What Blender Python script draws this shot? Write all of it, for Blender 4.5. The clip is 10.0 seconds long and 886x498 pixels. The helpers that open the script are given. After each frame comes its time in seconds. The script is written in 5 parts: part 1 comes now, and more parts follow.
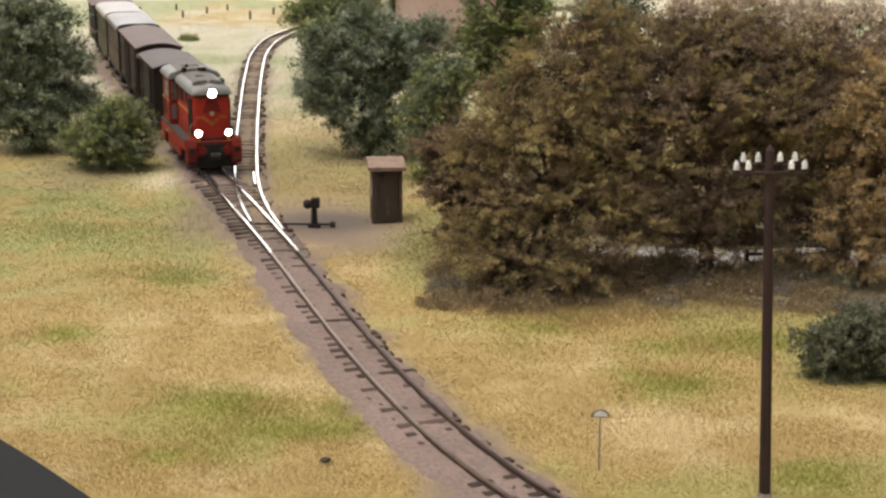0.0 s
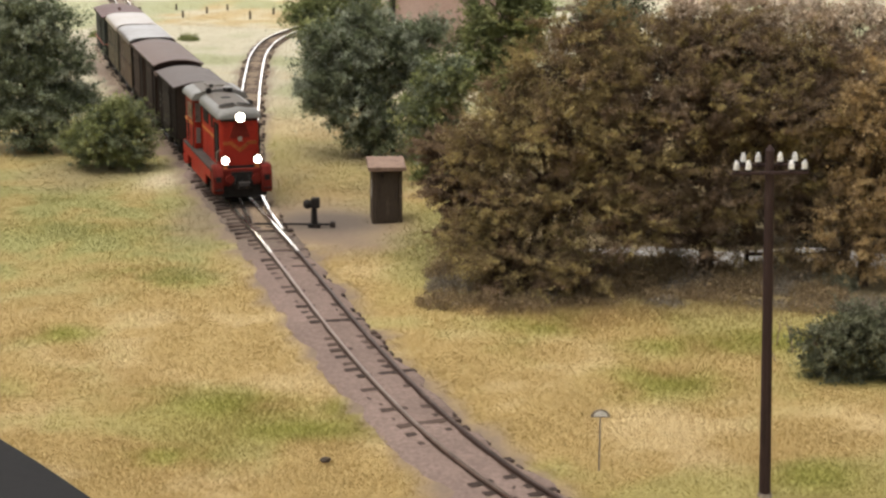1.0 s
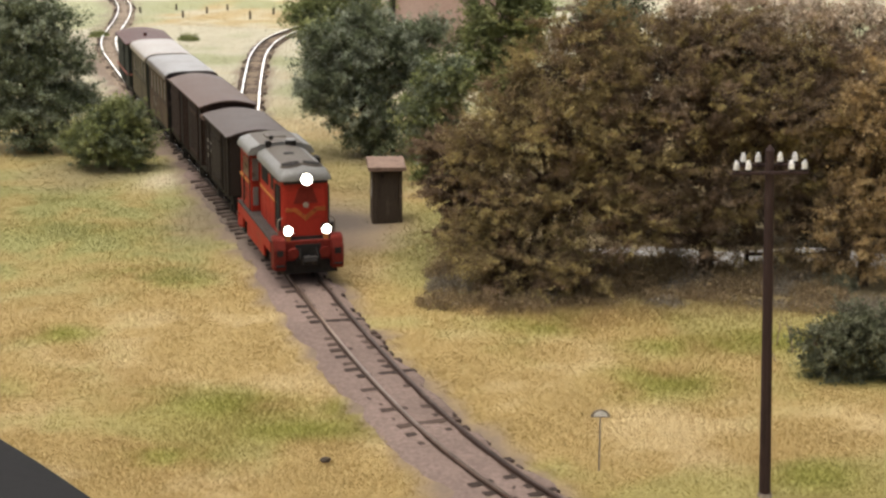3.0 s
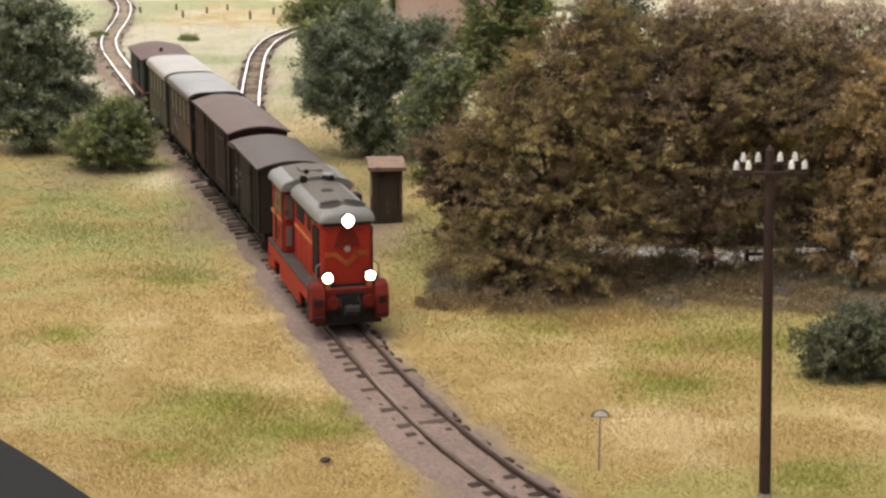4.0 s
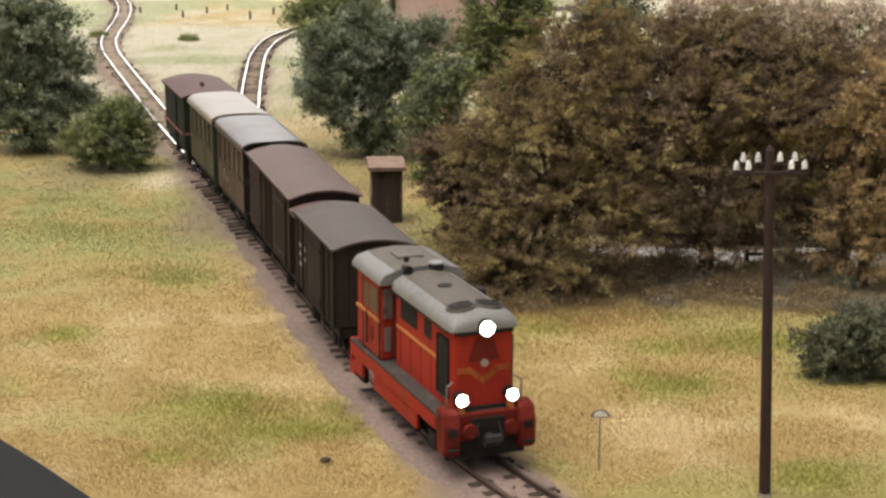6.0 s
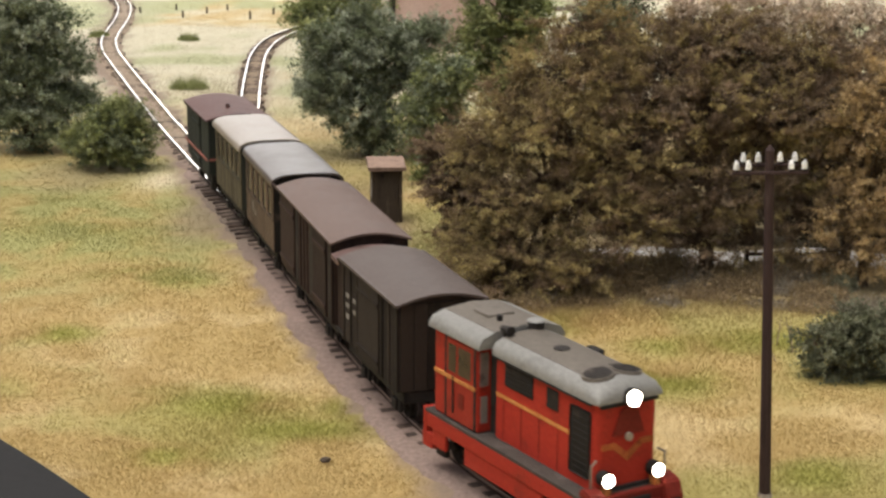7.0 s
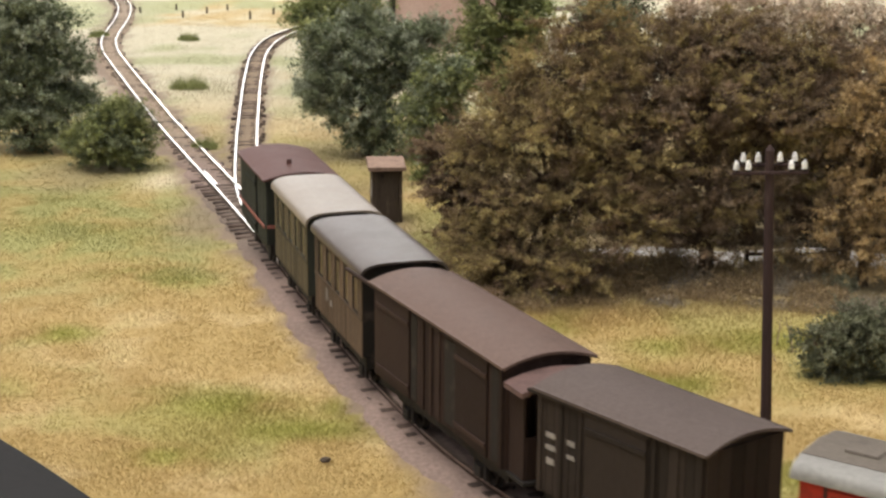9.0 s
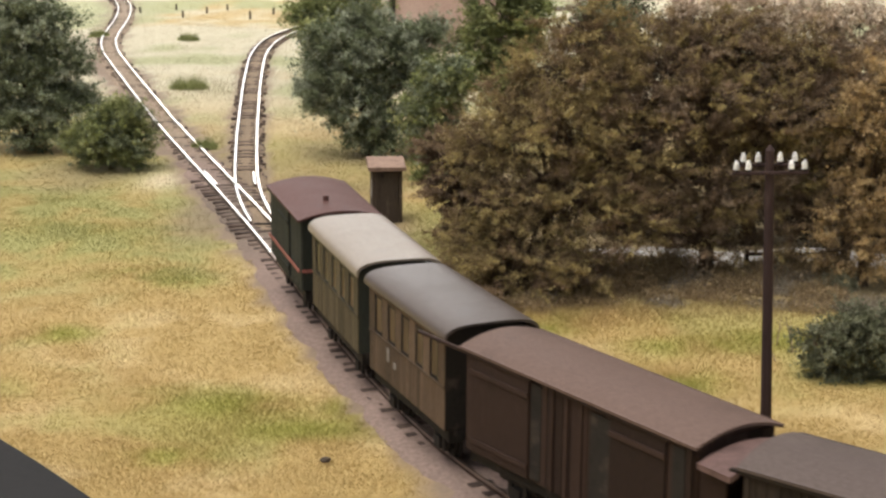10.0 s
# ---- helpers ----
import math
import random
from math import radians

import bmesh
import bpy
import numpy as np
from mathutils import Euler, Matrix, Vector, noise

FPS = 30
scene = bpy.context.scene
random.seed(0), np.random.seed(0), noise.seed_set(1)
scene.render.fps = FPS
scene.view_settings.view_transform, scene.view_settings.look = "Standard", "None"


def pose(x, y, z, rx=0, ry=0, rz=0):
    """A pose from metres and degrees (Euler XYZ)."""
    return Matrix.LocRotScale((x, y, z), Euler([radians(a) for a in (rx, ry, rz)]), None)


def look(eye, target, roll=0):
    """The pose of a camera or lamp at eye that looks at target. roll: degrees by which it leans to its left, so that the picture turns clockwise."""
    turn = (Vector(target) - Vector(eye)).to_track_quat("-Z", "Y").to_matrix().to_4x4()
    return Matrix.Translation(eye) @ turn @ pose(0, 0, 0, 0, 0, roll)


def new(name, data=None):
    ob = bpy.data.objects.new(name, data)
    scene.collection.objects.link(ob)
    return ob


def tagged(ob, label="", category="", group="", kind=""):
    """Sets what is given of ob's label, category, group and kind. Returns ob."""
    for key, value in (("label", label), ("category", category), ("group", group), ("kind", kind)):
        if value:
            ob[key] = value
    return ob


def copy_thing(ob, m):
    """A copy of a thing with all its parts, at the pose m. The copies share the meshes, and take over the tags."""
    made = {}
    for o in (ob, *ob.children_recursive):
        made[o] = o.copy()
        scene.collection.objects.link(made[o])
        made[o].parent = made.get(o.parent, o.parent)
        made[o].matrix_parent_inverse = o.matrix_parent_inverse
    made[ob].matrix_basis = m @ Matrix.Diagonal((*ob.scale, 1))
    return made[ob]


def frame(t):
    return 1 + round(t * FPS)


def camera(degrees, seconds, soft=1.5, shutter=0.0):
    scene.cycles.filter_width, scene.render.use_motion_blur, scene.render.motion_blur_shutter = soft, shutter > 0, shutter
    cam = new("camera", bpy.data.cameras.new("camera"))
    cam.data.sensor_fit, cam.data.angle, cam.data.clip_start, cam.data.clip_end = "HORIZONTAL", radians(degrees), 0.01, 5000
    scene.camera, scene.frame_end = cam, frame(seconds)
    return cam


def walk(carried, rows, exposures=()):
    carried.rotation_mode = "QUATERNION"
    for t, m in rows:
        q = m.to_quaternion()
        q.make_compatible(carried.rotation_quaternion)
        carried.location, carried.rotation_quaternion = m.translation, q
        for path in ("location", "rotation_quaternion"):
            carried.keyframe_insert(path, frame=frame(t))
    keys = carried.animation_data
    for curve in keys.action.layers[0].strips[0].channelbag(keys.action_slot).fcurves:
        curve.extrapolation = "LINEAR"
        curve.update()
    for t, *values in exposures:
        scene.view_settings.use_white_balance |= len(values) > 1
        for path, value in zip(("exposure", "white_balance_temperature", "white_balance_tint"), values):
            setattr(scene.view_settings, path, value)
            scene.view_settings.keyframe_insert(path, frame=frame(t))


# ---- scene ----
K = 1 / 87                     # model scale: lengths below are in prototype metres, built at 1:87
ZR = 0.16                      # rail top above the ground

# ---- camera ----
cam = camera(28.77, 10.0, soft=2.6, shutter=0.5)
EYE = Vector((0, 0, 12.9264)) * K
TILT = radians(14.3693)
AIM = EYE + Vector((0, math.cos(TILT), -math.sin(TILT)))
HOLD = look(EYE, AIM, 0.417)
walk(cam, [(0, HOLD), (10.0, HOLD)], exposures=[(0, -0.1), (5.0, -0.08), (7.5, 0.02), (10.0, 0.06)])

# ---- world and light ----
SUN_EL, SUN_AZ = 74, 250        # degrees; soft light from high on the left
world = bpy.data.worlds.new("room_light")
scene.world = world
world.use_nodes = True
wn = world.node_tree
sky = wn.nodes.new("ShaderNodeTexSky")
sky.sky_type, sky.sun_disc = "NISHITA", False
sky.sun_elevation, sky.sun_rotation = radians(SUN_EL), radians(SUN_AZ)
sky.air_density, sky.dust_density, sky.ozone_density = 0.6, 6.0, 0.3
wn.nodes["Background"].inputs["Strength"].default_value = 0.15
calm = wn.nodes.new("ShaderNodeHueSaturation")
calm.inputs["Saturation"].default_value = 0.25
wn.links.new(sky.outputs["Color"], calm.inputs["Color"])
wn.links.new(calm.outputs["Color"], wn.nodes["Background"].inputs["Color"])
sun = new("sun", bpy.data.lights.new("sun", "SUN"))
sun.data.energy, sun.data.angle, sun.data.color = 2.3, radians(60), (1.0, 0.93, 0.82)
az, el = radians(SUN_AZ), radians(SUN_EL)
sun.matrix_world = look(Vector((math.sin(az) * math.cos(el), math.cos(az) * math.cos(el), math.sin(el))), (0, 0, 0))
# unseen bright source added behind the layout's far end, taken for a window
back_lamp = new("back_light", bpy.data.lights.new("back_light", "AREA"))
back_lamp.data.shape, back_lamp.data.size, back_lamp.data.size_y = "RECTANGLE", 0.8, 0.34
back_lamp.data.energy, back_lamp.data.color = 3.4, (1.0, 0.98, 0.95)
back_lamp.matrix_world = look(Vector((-26, 160, 24)) * K, Vector((-14, 85, 0)) * K)


# ---- helpers ----
def thing(name, m, label, category, group="", kind=""):
    ob = tagged(new(name), label, category, group, kind)
    ob.empty_display_size = 0.01
    ob.matrix_basis = m
    return ob


def at(x, y, z=0.0, rz=0.0, rx=0.0, ry=0.0):
    return pose(x * K, y * K, z * K, rx, ry, rz)


def finish(me, material, smooth=False):
    me.transform(Matrix.Scale(K, 4))
    me.materials.append(material)
    if smooth:
        me.polygons.foreach_set("use_smooth", [True] * len(me.polygons))
        if len(me.polygons) < 5000:
            me.set_sharp_from_angle(angle=radians(38))


def part(name, bm, material, parent, label="", smooth=False):
    me = bpy.data.meshes.new(name)
    bmesh.ops.recalc_face_normals(bm, faces=bm.faces)
    bm.to_mesh(me)
    bm.free()
    finish(me, material, smooth)
    ob = new(name, me)
    ob.parent = parent
    return tagged(ob, label)


def array_mesh(name, verts, faces, material, tint=None, smooth=False):
    """verts (n, 3), faces (m, k) as arrays; tint (n, 3) is the pigment of each point."""
    verts, faces = np.asarray(verts, np.float32), np.asarray(faces, np.int32)
    me = bpy.data.meshes.new(name)
    n, (m, k) = len(verts), faces.shape
    me.vertices.add(n)
    me.vertices.foreach_set("co", verts.ravel())
    me.loops.add(m * k)
    me.loops.foreach_set("vertex_index", faces.ravel())
    me.polygons.add(m)
    me.polygons.foreach_set("loop_start", np.arange(0, m * k, k, dtype=np.int32))
    me.update(calc_edges=True)
    if tint is not None:
        col = me.color_attributes.new("tint", "FLOAT_COLOR", "POINT")
        col.data.foreach_set("color", np.c_[tint, np.ones(n)].astype(np.float32).ravel())
    finish(me, material, smooth)
    return me


def box(bm, x0, x1, y0, y1, z0, z1, bevel=0.0):
    vs = bmesh.ops.create_cube(bm, size=1.0, matrix=Matrix.LocRotScale(
        ((x0 + x1) / 2, (y0 + y1) / 2, (z0 + z1) / 2), None, (abs(x1 - x0), abs(y1 - y0), abs(z1 - z0))))["verts"]
    if bevel:
        es = list({e for v in vs for e in v.link_edges})
        bmesh.ops.bevel(bm, geom=es, offset=bevel, segments=2, affect="EDGES", profile=0.6)
    return bm


def boxes(*rows, bevel=0.0):
    bm = bmesh.new()
    for r in rows:
        box(bm, *r, bevel=bevel)
    return bm


def rod(bm, a, b, r0, r1=None, seg=8):
    a, b = Vector(a), Vector(b)
    d = b - a
    m = Matrix.Translation((a + b) / 2) @ d.to_track_quat("Z", "Y").to_matrix().to_4x4()
    bmesh.ops.create_cone(bm, cap_ends=True, segments=seg, radius1=r0, radius2=r0 if r1 is None else r1, depth=d.length, matrix=m)
    return bm


def rods(*rows, seg=8):
    bm = bmesh.new()
    for r in rows:
        rod(bm, *r, seg=seg)
    return bm


def prism(bm, outline, y0, y1, axis="y"):
    """A closed outline of (x, z) points drawn out from y0 to y1."""
    f = [bm.verts.new((x, y0, z) if axis == "y" else (y0, x, z)) for x, z in outline]
    g = [bm.verts.new((x, y1, z) if axis == "y" else (y1, x, z)) for x, z in outline]
    bm.faces.new(f)
    bm.faces.new(g[::-1])
    for i in range(len(f)):
        j = (i + 1) % len(f)
        bm.faces.new((f[i], f[j], g[j], g[i]))
    return bm


# ---- materials ----
def nodes_of(name):
    m = bpy.data.materials.new(name)
    m.use_nodes = True
    t = m.node_tree
    return m, t, t.nodes["Principled BSDF"]


def coords(t, stretch=(1, 1, 1)):
    tc, mp = t.nodes.new("ShaderNodeTexCoord"), t.nodes.new("ShaderNodeMapping")
    mp.inputs["Scale"].default_value = [s / K for s in stretch]
    t.links.new(tc.outputs["Object"], mp.inputs["Vector"])
    return mp.outputs["Vector"]


def noise_tex(t, vec, scale, detail=4.0, rough=0.6):
    n = t.nodes.new("ShaderNodeTexNoise")
    n.inputs["Scale"].default_value, n.inputs["Detail"].default_value, n.inputs["Roughness"].default_value = scale, detail, rough
    t.links.new(vec, n.inputs["Vector"])
    return n.outputs["Fac"]


def ramp(t, fac, stops):
    r = t.nodes.new("ShaderNodeValToRGB")
    el = r.color_ramp.elements
    while len(el) < len(stops):
        el.new(0.5)
    for e, (p, c) in zip(el, stops):
        e.position, e.color = p, (*c, 1)
    t.links.new(fac, r.inputs["Fac"])
    return r.outputs["Color"]


def mixed(t, fac, a, b, mode="MIX"):
    n = t.nodes.new("ShaderNodeMix")
    n.data_type, n.blend_type = "RGBA", mode
    for sock, v in ((n.inputs[0], fac), (n.inputs[6], a), (n.inputs[7], b)):
        if hasattr(v, "is_output"):
            t.links.new(v, sock)
        else:
            sock.default_value = v if isinstance(v, float) else (*v, 1)
    return n.outputs[2]


def bump(t, b, height, strength, dist):
    n = t.nodes.new("ShaderNodeBump")
    n.inputs["Strength"].default_value, n.inputs["Distance"].default_value = strength, dist * K
    t.links.new(height, n.inputs["Height"])
    t.links.new(n.outputs["Normal"], b.inputs["Normal"])


def worn(name, base, dark, light, scale=2.0, rough=0.6, metal=0.0, grain=14.0, relief=0.02, stretch=(1, 1, 1), spread=0.12, vary=0.18):
    """A painted or weathered surface: base colour, dark stains and pale wear at two scales, fine relief."""
    m, t, b = nodes_of(name)
    v = coords(t, stretch)
    big, fine = noise_tex(t, v, scale), noise_tex(t, v, grain, 6.0, 0.7)
    c = ramp(t, big, [(0.5 - spread * 1.8, dark), (0.5 - spread * 0.4, base), (0.5 + spread * 0.6, base), (0.5 + spread * 2, light)])
    c = mixed(t, 0.45, c, ramp(t, fine, [(0.3, (0.45, 0.45, 0.45)), (0.7, (1.35, 1.35, 1.35))]), "MULTIPLY")
    info = t.nodes.new("ShaderNodeObjectInfo")
    c = mixed(t, 1.0, c, ramp(t, info.outputs["Random"], [(0, (1 - vary,) * 3), (1, (1 + vary, 1 + vary * 0.92, 1 + vary * 0.85))]), "MULTIPLY")
    t.links.new(c, b.inputs["Base Color"])
    r = t.nodes.new("ShaderNodeMapRange")
    r.inputs["To Min"].default_value, r.inputs["To Max"].default_value = rough - 0.12, min(1.0, rough + 0.15)
    t.links.new(big, r.inputs["Value"])
    t.links.new(r.outputs["Result"], b.inputs["Roughness"])
    b.inputs["Metallic"].default_value = metal
    b.inputs["Specular IOR Level"].default_value = 0.5 if rough < 0.52 else 0.15
    bump(t, b, fine, 0.5, relief)
    return m


def pigment(name, grain, rough=0.9, low=0.6, high=1.35, island=0.0, thin=0.0, relief=0.05):
    """Takes its colour from the mesh's own pigment, with grain over it."""
    m, t, b = nodes_of(name)
    a = t.nodes.new("ShaderNodeAttribute")
    a.attribute_name = "tint"
    v = coords(t)
    fine = noise_tex(t, v, grain, 5.0, 0.7)
    c = mixed(t, 1.0, a.outputs["Color"], ramp(t, fine, [(0.3, (low,) * 3), (0.7, (high,) * 3)]), "MULTIPLY")
    if island:
        g = t.nodes.new("ShaderNodeNewGeometry")
        c = mixed(t, 1.0, c, ramp(t, g.outputs["Random Per Island"], [(0, (1 - island,) * 3), (1, (1 + island,) * 3)]), "MULTIPLY")
    t.links.new(c, b.inputs["Base Color"])
    b.inputs["Roughness"].default_value = rough
    b.inputs["Specular IOR Level"].default_value = 0.2
    if relief:
        bump(t, b, fine, 0.6, relief)
    if thin:
        tr = t.nodes.new("ShaderNodeBsdfTranslucent")
        mx = t.nodes.new("ShaderNodeMixShader")
        mx.inputs["Fac"].default_value = thin
        t.links.new(c, tr.inputs["Color"])
        t.links.new(b.outputs["BSDF"], mx.inputs[1])
        t.links.new(tr.outputs["BSDF"], mx.inputs[2])
        t.links.new(mx.outputs["Shader"], t.nodes["Material Output"].inputs["Surface"])
    return m


M_GROUND = pigment("ground_scatter", 7.0, low=0.88, high=1.12, relief=0.02)
M_GRASS = pigment("static_grass", 0.5, low=0.92, high=1.08, island=0.05, thin=0.5, relief=0)
M_LEAF = pigment("leaf_flock", 1.2, low=0.75, high=1.25, island=0.06, thin=0.1, relief=0)
M_BALLAST = pigment("ballast_grit", 9.0, low=0.7, high=1.3, relief=0.06)
M_BARK = worn("bark", (0.10, 0.07, 0.045), (0.04, 0.03, 0.02), (0.2, 0.15, 0.1), 3, 0.9)
M_ASPHALT = worn("dark_grey_board", (0.028, 0.027, 0.027), (0.02, 0.02, 0.02), (0.036, 0.035, 0.034), 0.8, 0.85, grain=20)
M_SLEEPER = worn("sleeper_wood", (0.075, 0.053, 0.043), (0.035, 0.026, 0.021), (0.13, 0.095, 0.076), 2.5, 0.9, stretch=(0.4, 3, 3), vary=0.38, spread=0.16)
M_RAILTOP = worn("rail_head_steel", (0.75, 0.72, 0.68), (0.55, 0.5, 0.45), (0.85, 0.83, 0.8), 0.6, 0.24, 1.0, relief=0.002)
M_RAILDULL = worn("dull_brown_rail_head", (0.1, 0.068, 0.055), (0.055, 0.038, 0.03), (0.2, 0.15, 0.125), 1.5, 0.5, 0.5, relief=0.004)
# half-bright colour for the near left head, where the reflection fades
M_RAILFADE = worn("fading_glint_rail_head", (0.3, 0.225, 0.18), (0.16, 0.11, 0.085), (0.42, 0.34, 0.29), 1.2, 0.36, 0.9, relief=0.003)
# rust, darkened further for the shadow lines beside each rail
M_RAIL = worn("rusty_shadowed_rail_web", (0.055, 0.035, 0.027), (0.03, 0.02, 0.016), (0.11, 0.072, 0.054), 4, 0.75, relief=0.01)
M_RED = worn("red_loco_paint", (0.34, 0.03, 0.018), (0.1, 0.018, 0.012), (0.4, 0.055, 0.03), 1.6, 0.55, relief=0.006, vary=0.06, spread=0.17)
M_DOORRED = worn("dulled_red_paint", (0.28, 0.03, 0.018), (0.12, 0.018, 0.012), (0.34, 0.055, 0.032), 1.4, 0.56, relief=0.006, vary=0.06, spread=0.17)
M_REDDARK = worn("dark_red_paint", (0.16, 0.02, 0.013), (0.05, 0.01, 0.008), (0.24, 0.045, 0.026), 1.6, 0.6, relief=0.008, vary=0.06, spread=0.17)
M_GREYROOF = worn("grey_roof_paint", (0.215, 0.208, 0.193), (0.11, 0.1, 0.088), (0.28, 0.27, 0.255), 1.1, 0.5, relief=0.01, vary=0.06, spread=0.17)
M_ROOFTOP = worn("sooty_brown_grey_roof_top", (0.14, 0.12, 0.1), (0.06, 0.052, 0.045), (0.2, 0.175, 0.15), 1.0, 0.6, relief=0.012, vary=0.06, spread=0.15)
M_PALEGLASS = worn("lit_pale_glass", (0.2, 0.18, 0.165), (0.1, 0.085, 0.08), (0.3, 0.28, 0.26), 1.5, 0.3, relief=0.0005)
M_BLACK = worn("soot_and_shade_black", (0.025, 0.022, 0.02), (0.012, 0.011, 0.01), (0.07, 0.055, 0.045), 2.5, 0.7)
M_FLOORPLATE = worn("footplate_grey", (0.06, 0.05, 0.044), (0.03, 0.025, 0.022), (0.11, 0.095, 0.082), 2, 0.8)
M_YELLOW = worn("faded_yellow_line", (0.48, 0.2, 0.06), (0.32, 0.1, 0.03), (0.55, 0.27, 0.09), 3.5, 0.55, relief=0.003)
M_CHEVRON = worn("worn_orange_paint", (0.36, 0.1, 0.03), (0.24, 0.04, 0.018), (0.42, 0.15, 0.05), 3.5, 0.55, relief=0.003)
M_GLASS = worn("dark_window_glass", (0.045, 0.026, 0.02), (0.02, 0.014, 0.012), (0.075, 0.045, 0.036), 0.9, 0.3, relief=0.0005)
M_VANWOOD = worn("dark_brown_van_boards", (0.03, 0.023, 0.019), (0.015, 0.012, 0.01), (0.058, 0.045, 0.038), 1.6, 0.75, stretch=(2, 2, 0.5), vary=0.38, spread=0.16)
M_VANRED = worn("oxide_brown_van_boards", (0.034, 0.021, 0.017), (0.016, 0.011, 0.01), (0.06, 0.04, 0.033), 1.5, 0.75, stretch=(2, 2, 0.5), vary=0.38, spread=0.16)
M_VANROOF = worn("brown_van_roof", (0.098, 0.076, 0.068), (0.06, 0.046, 0.04), (0.14, 0.112, 0.1), 0.7, 0.55, relief=0.015, vary=0.06, spread=0.17)
M_VANROOFB = worn("reddish_van_roof", (0.135, 0.09, 0.074), (0.075, 0.05, 0.041), (0.19, 0.132, 0.11), 0.7, 0.55, relief=0.015, vary=0.06, spread=0.17)
M_PLATROOF = worn("dull_red_felt", (0.13, 0.082, 0.074), (0.065, 0.042, 0.039), (0.18, 0.12, 0.108), 0.9, 0.6, relief=0.012, vary=0.06)
M_TEAK = worn("teak_coach_boards", (0.098, 0.068, 0.048), (0.04, 0.03, 0.024), (0.16, 0.115, 0.082), 1.8, 0.65, stretch=(2, 2, 0.4), vary=0.38, spread=0.16)
M_OLIVE = worn("olive_coach_boards", (0.09, 0.074, 0.048), (0.042, 0.036, 0.026), (0.14, 0.118, 0.08), 1.8, 0.65, stretch=(2, 2, 0.4), vary=0.38, spread=0.16)
M_GREENDARK = worn("dark_green_boards", (0.034, 0.038, 0.032), (0.016, 0.018, 0.016), (0.07, 0.074, 0.064), 1.6, 0.7, stretch=(2, 2, 0.5), vary=0.38, spread=0.16)
M_SILVERROOF = worn("pale_grey_coach_roof", (0.24, 0.198, 0.16), (0.15, 0.12, 0.098), (0.31, 0.265, 0.215), 0.8, 0.4, relief=0.01, vary=0.06, spread=0.17)
M_DARKROOF = worn("slate_grey_coach_roof", (0.08, 0.06, 0.05), (0.042, 0.031, 0.026), (0.125, 0.096, 0.08), 0.8, 0.38, relief=0.01, vary=0.06, spread=0.17)
M_PURPLEROOF = worn("purple_brown_roof", (0.1, 0.05, 0.044), (0.05, 0.03, 0.027), (0.15, 0.085, 0.075), 0.8, 0.58, relief=0.012, vary=0.06, spread=0.17)
M_PINKLINE = worn("dull_pink_line", (0.3, 0.115, 0.095), (0.16, 0.07, 0.06), (0.38, 0.18, 0.15), 3, 0.7)
M_LETTER = worn("worn_grey_lettering", (0.26, 0.24, 0.22), (0.1, 0.09, 0.08), (0.36, 0.34, 0.32), 6, 0.8, spread=0.2)
M_WHITE = worn("off_white_lettering", (0.55, 0.52, 0.48), (0.25, 0.23, 0.2), (0.7, 0.68, 0.64), 5, 0.7)
M_GREYWOOD = worn("grey_weathered_boards", (0.085, 0.066, 0.05), (0.04, 0.031, 0.025), (0.15, 0.12, 0.095), 2, 0.85, stretch=(3, 3, 0.5), vary=0.38, spread=0.16)
M_SHEDROOF = worn("pinkish_felt_roof", (0.26, 0.18, 0.14), (0.15, 0.1, 0.08), (0.34, 0.25, 0.2), 2.5, 0.8)
M_POLE = worn("tarred_pole_wood", (0.045, 0.028, 0.026), (0.022, 0.015, 0.014), (0.08, 0.055, 0.05), 2, 0.7, stretch=(4, 4, 0.4))
M_PORCELAIN = worn("white_porcelain", (0.82, 0.81, 0.78), (0.6, 0.59, 0.56), (0.88, 0.87, 0.85), 6, 0.25, relief=0.001)
M_POSTGREY = worn("grey_post_paint", (0.3, 0.25, 0.2), (0.18, 0.15, 0.12), (0.42, 0.37, 0.31), 5, 0.7)
M_PINKWALL = worn("pale_pink_plaster", (0.62, 0.44, 0.38), (0.5, 0.34, 0.29), (0.7, 0.53, 0.47), 0.5, 0.85)
M_TILE = worn("red_brown_roof_tiles", (0.2, 0.085, 0.06), (0.1, 0.05, 0.04), (0.3, 0.15, 0.11), 1.0, 0.8)
M_DRY = worn("bleached_twig", (0.38, 0.3, 0.2), (0.22, 0.17, 0.11), (0.5, 0.42, 0.31), 4, 0.85)
M_GRAVEL = worn("pale_gravel", (0.5, 0.48, 0.45), (0.33, 0.31, 0.28), (0.62, 0.6, 0.57), 1.0, 0.9, grain=10)


def glow(name, colour, strength):
    m, t, b = nodes_of(name)
    b.inputs["Base Color"].default_value = (*colour, 1)
    b.inputs["Emission Color"].default_value = (*colour, 1)
    b.inputs["Emission Strength"].default_value = strength
    b.inputs["Roughness"].default_value = 0.2
    return m


M_LAMP = glow("lit_headlamp_lens", (1.0, 0.93, 0.75), 26.0)


# ---- the lines of the two tracks ----
def smooth_line(points, step=0.25, width=2.2):
    p = np.array(points, float)
    s = np.r_[0, np.cumsum(np.linalg.norm(np.diff(p, axis=0), axis=1))]
    g = np.arange(0, s[-1], step)
    q = np.c_[np.interp(g, s, p[:, 0]), np.interp(g, s, p[:, 1])]
    n = int(3 * width / step)
    w = np.exp(-0.5 * (np.arange(-n, n + 1) * step / width) ** 2)
    pad = np.r_[2 * q[0] - q[n:0:-1], q, 2 * q[-1] - q[-2:-n - 2:-1]]
    return np.c_[[np.convolve(pad[:, i], w / w.sum(), "valid") for i in (0, 1)]].T


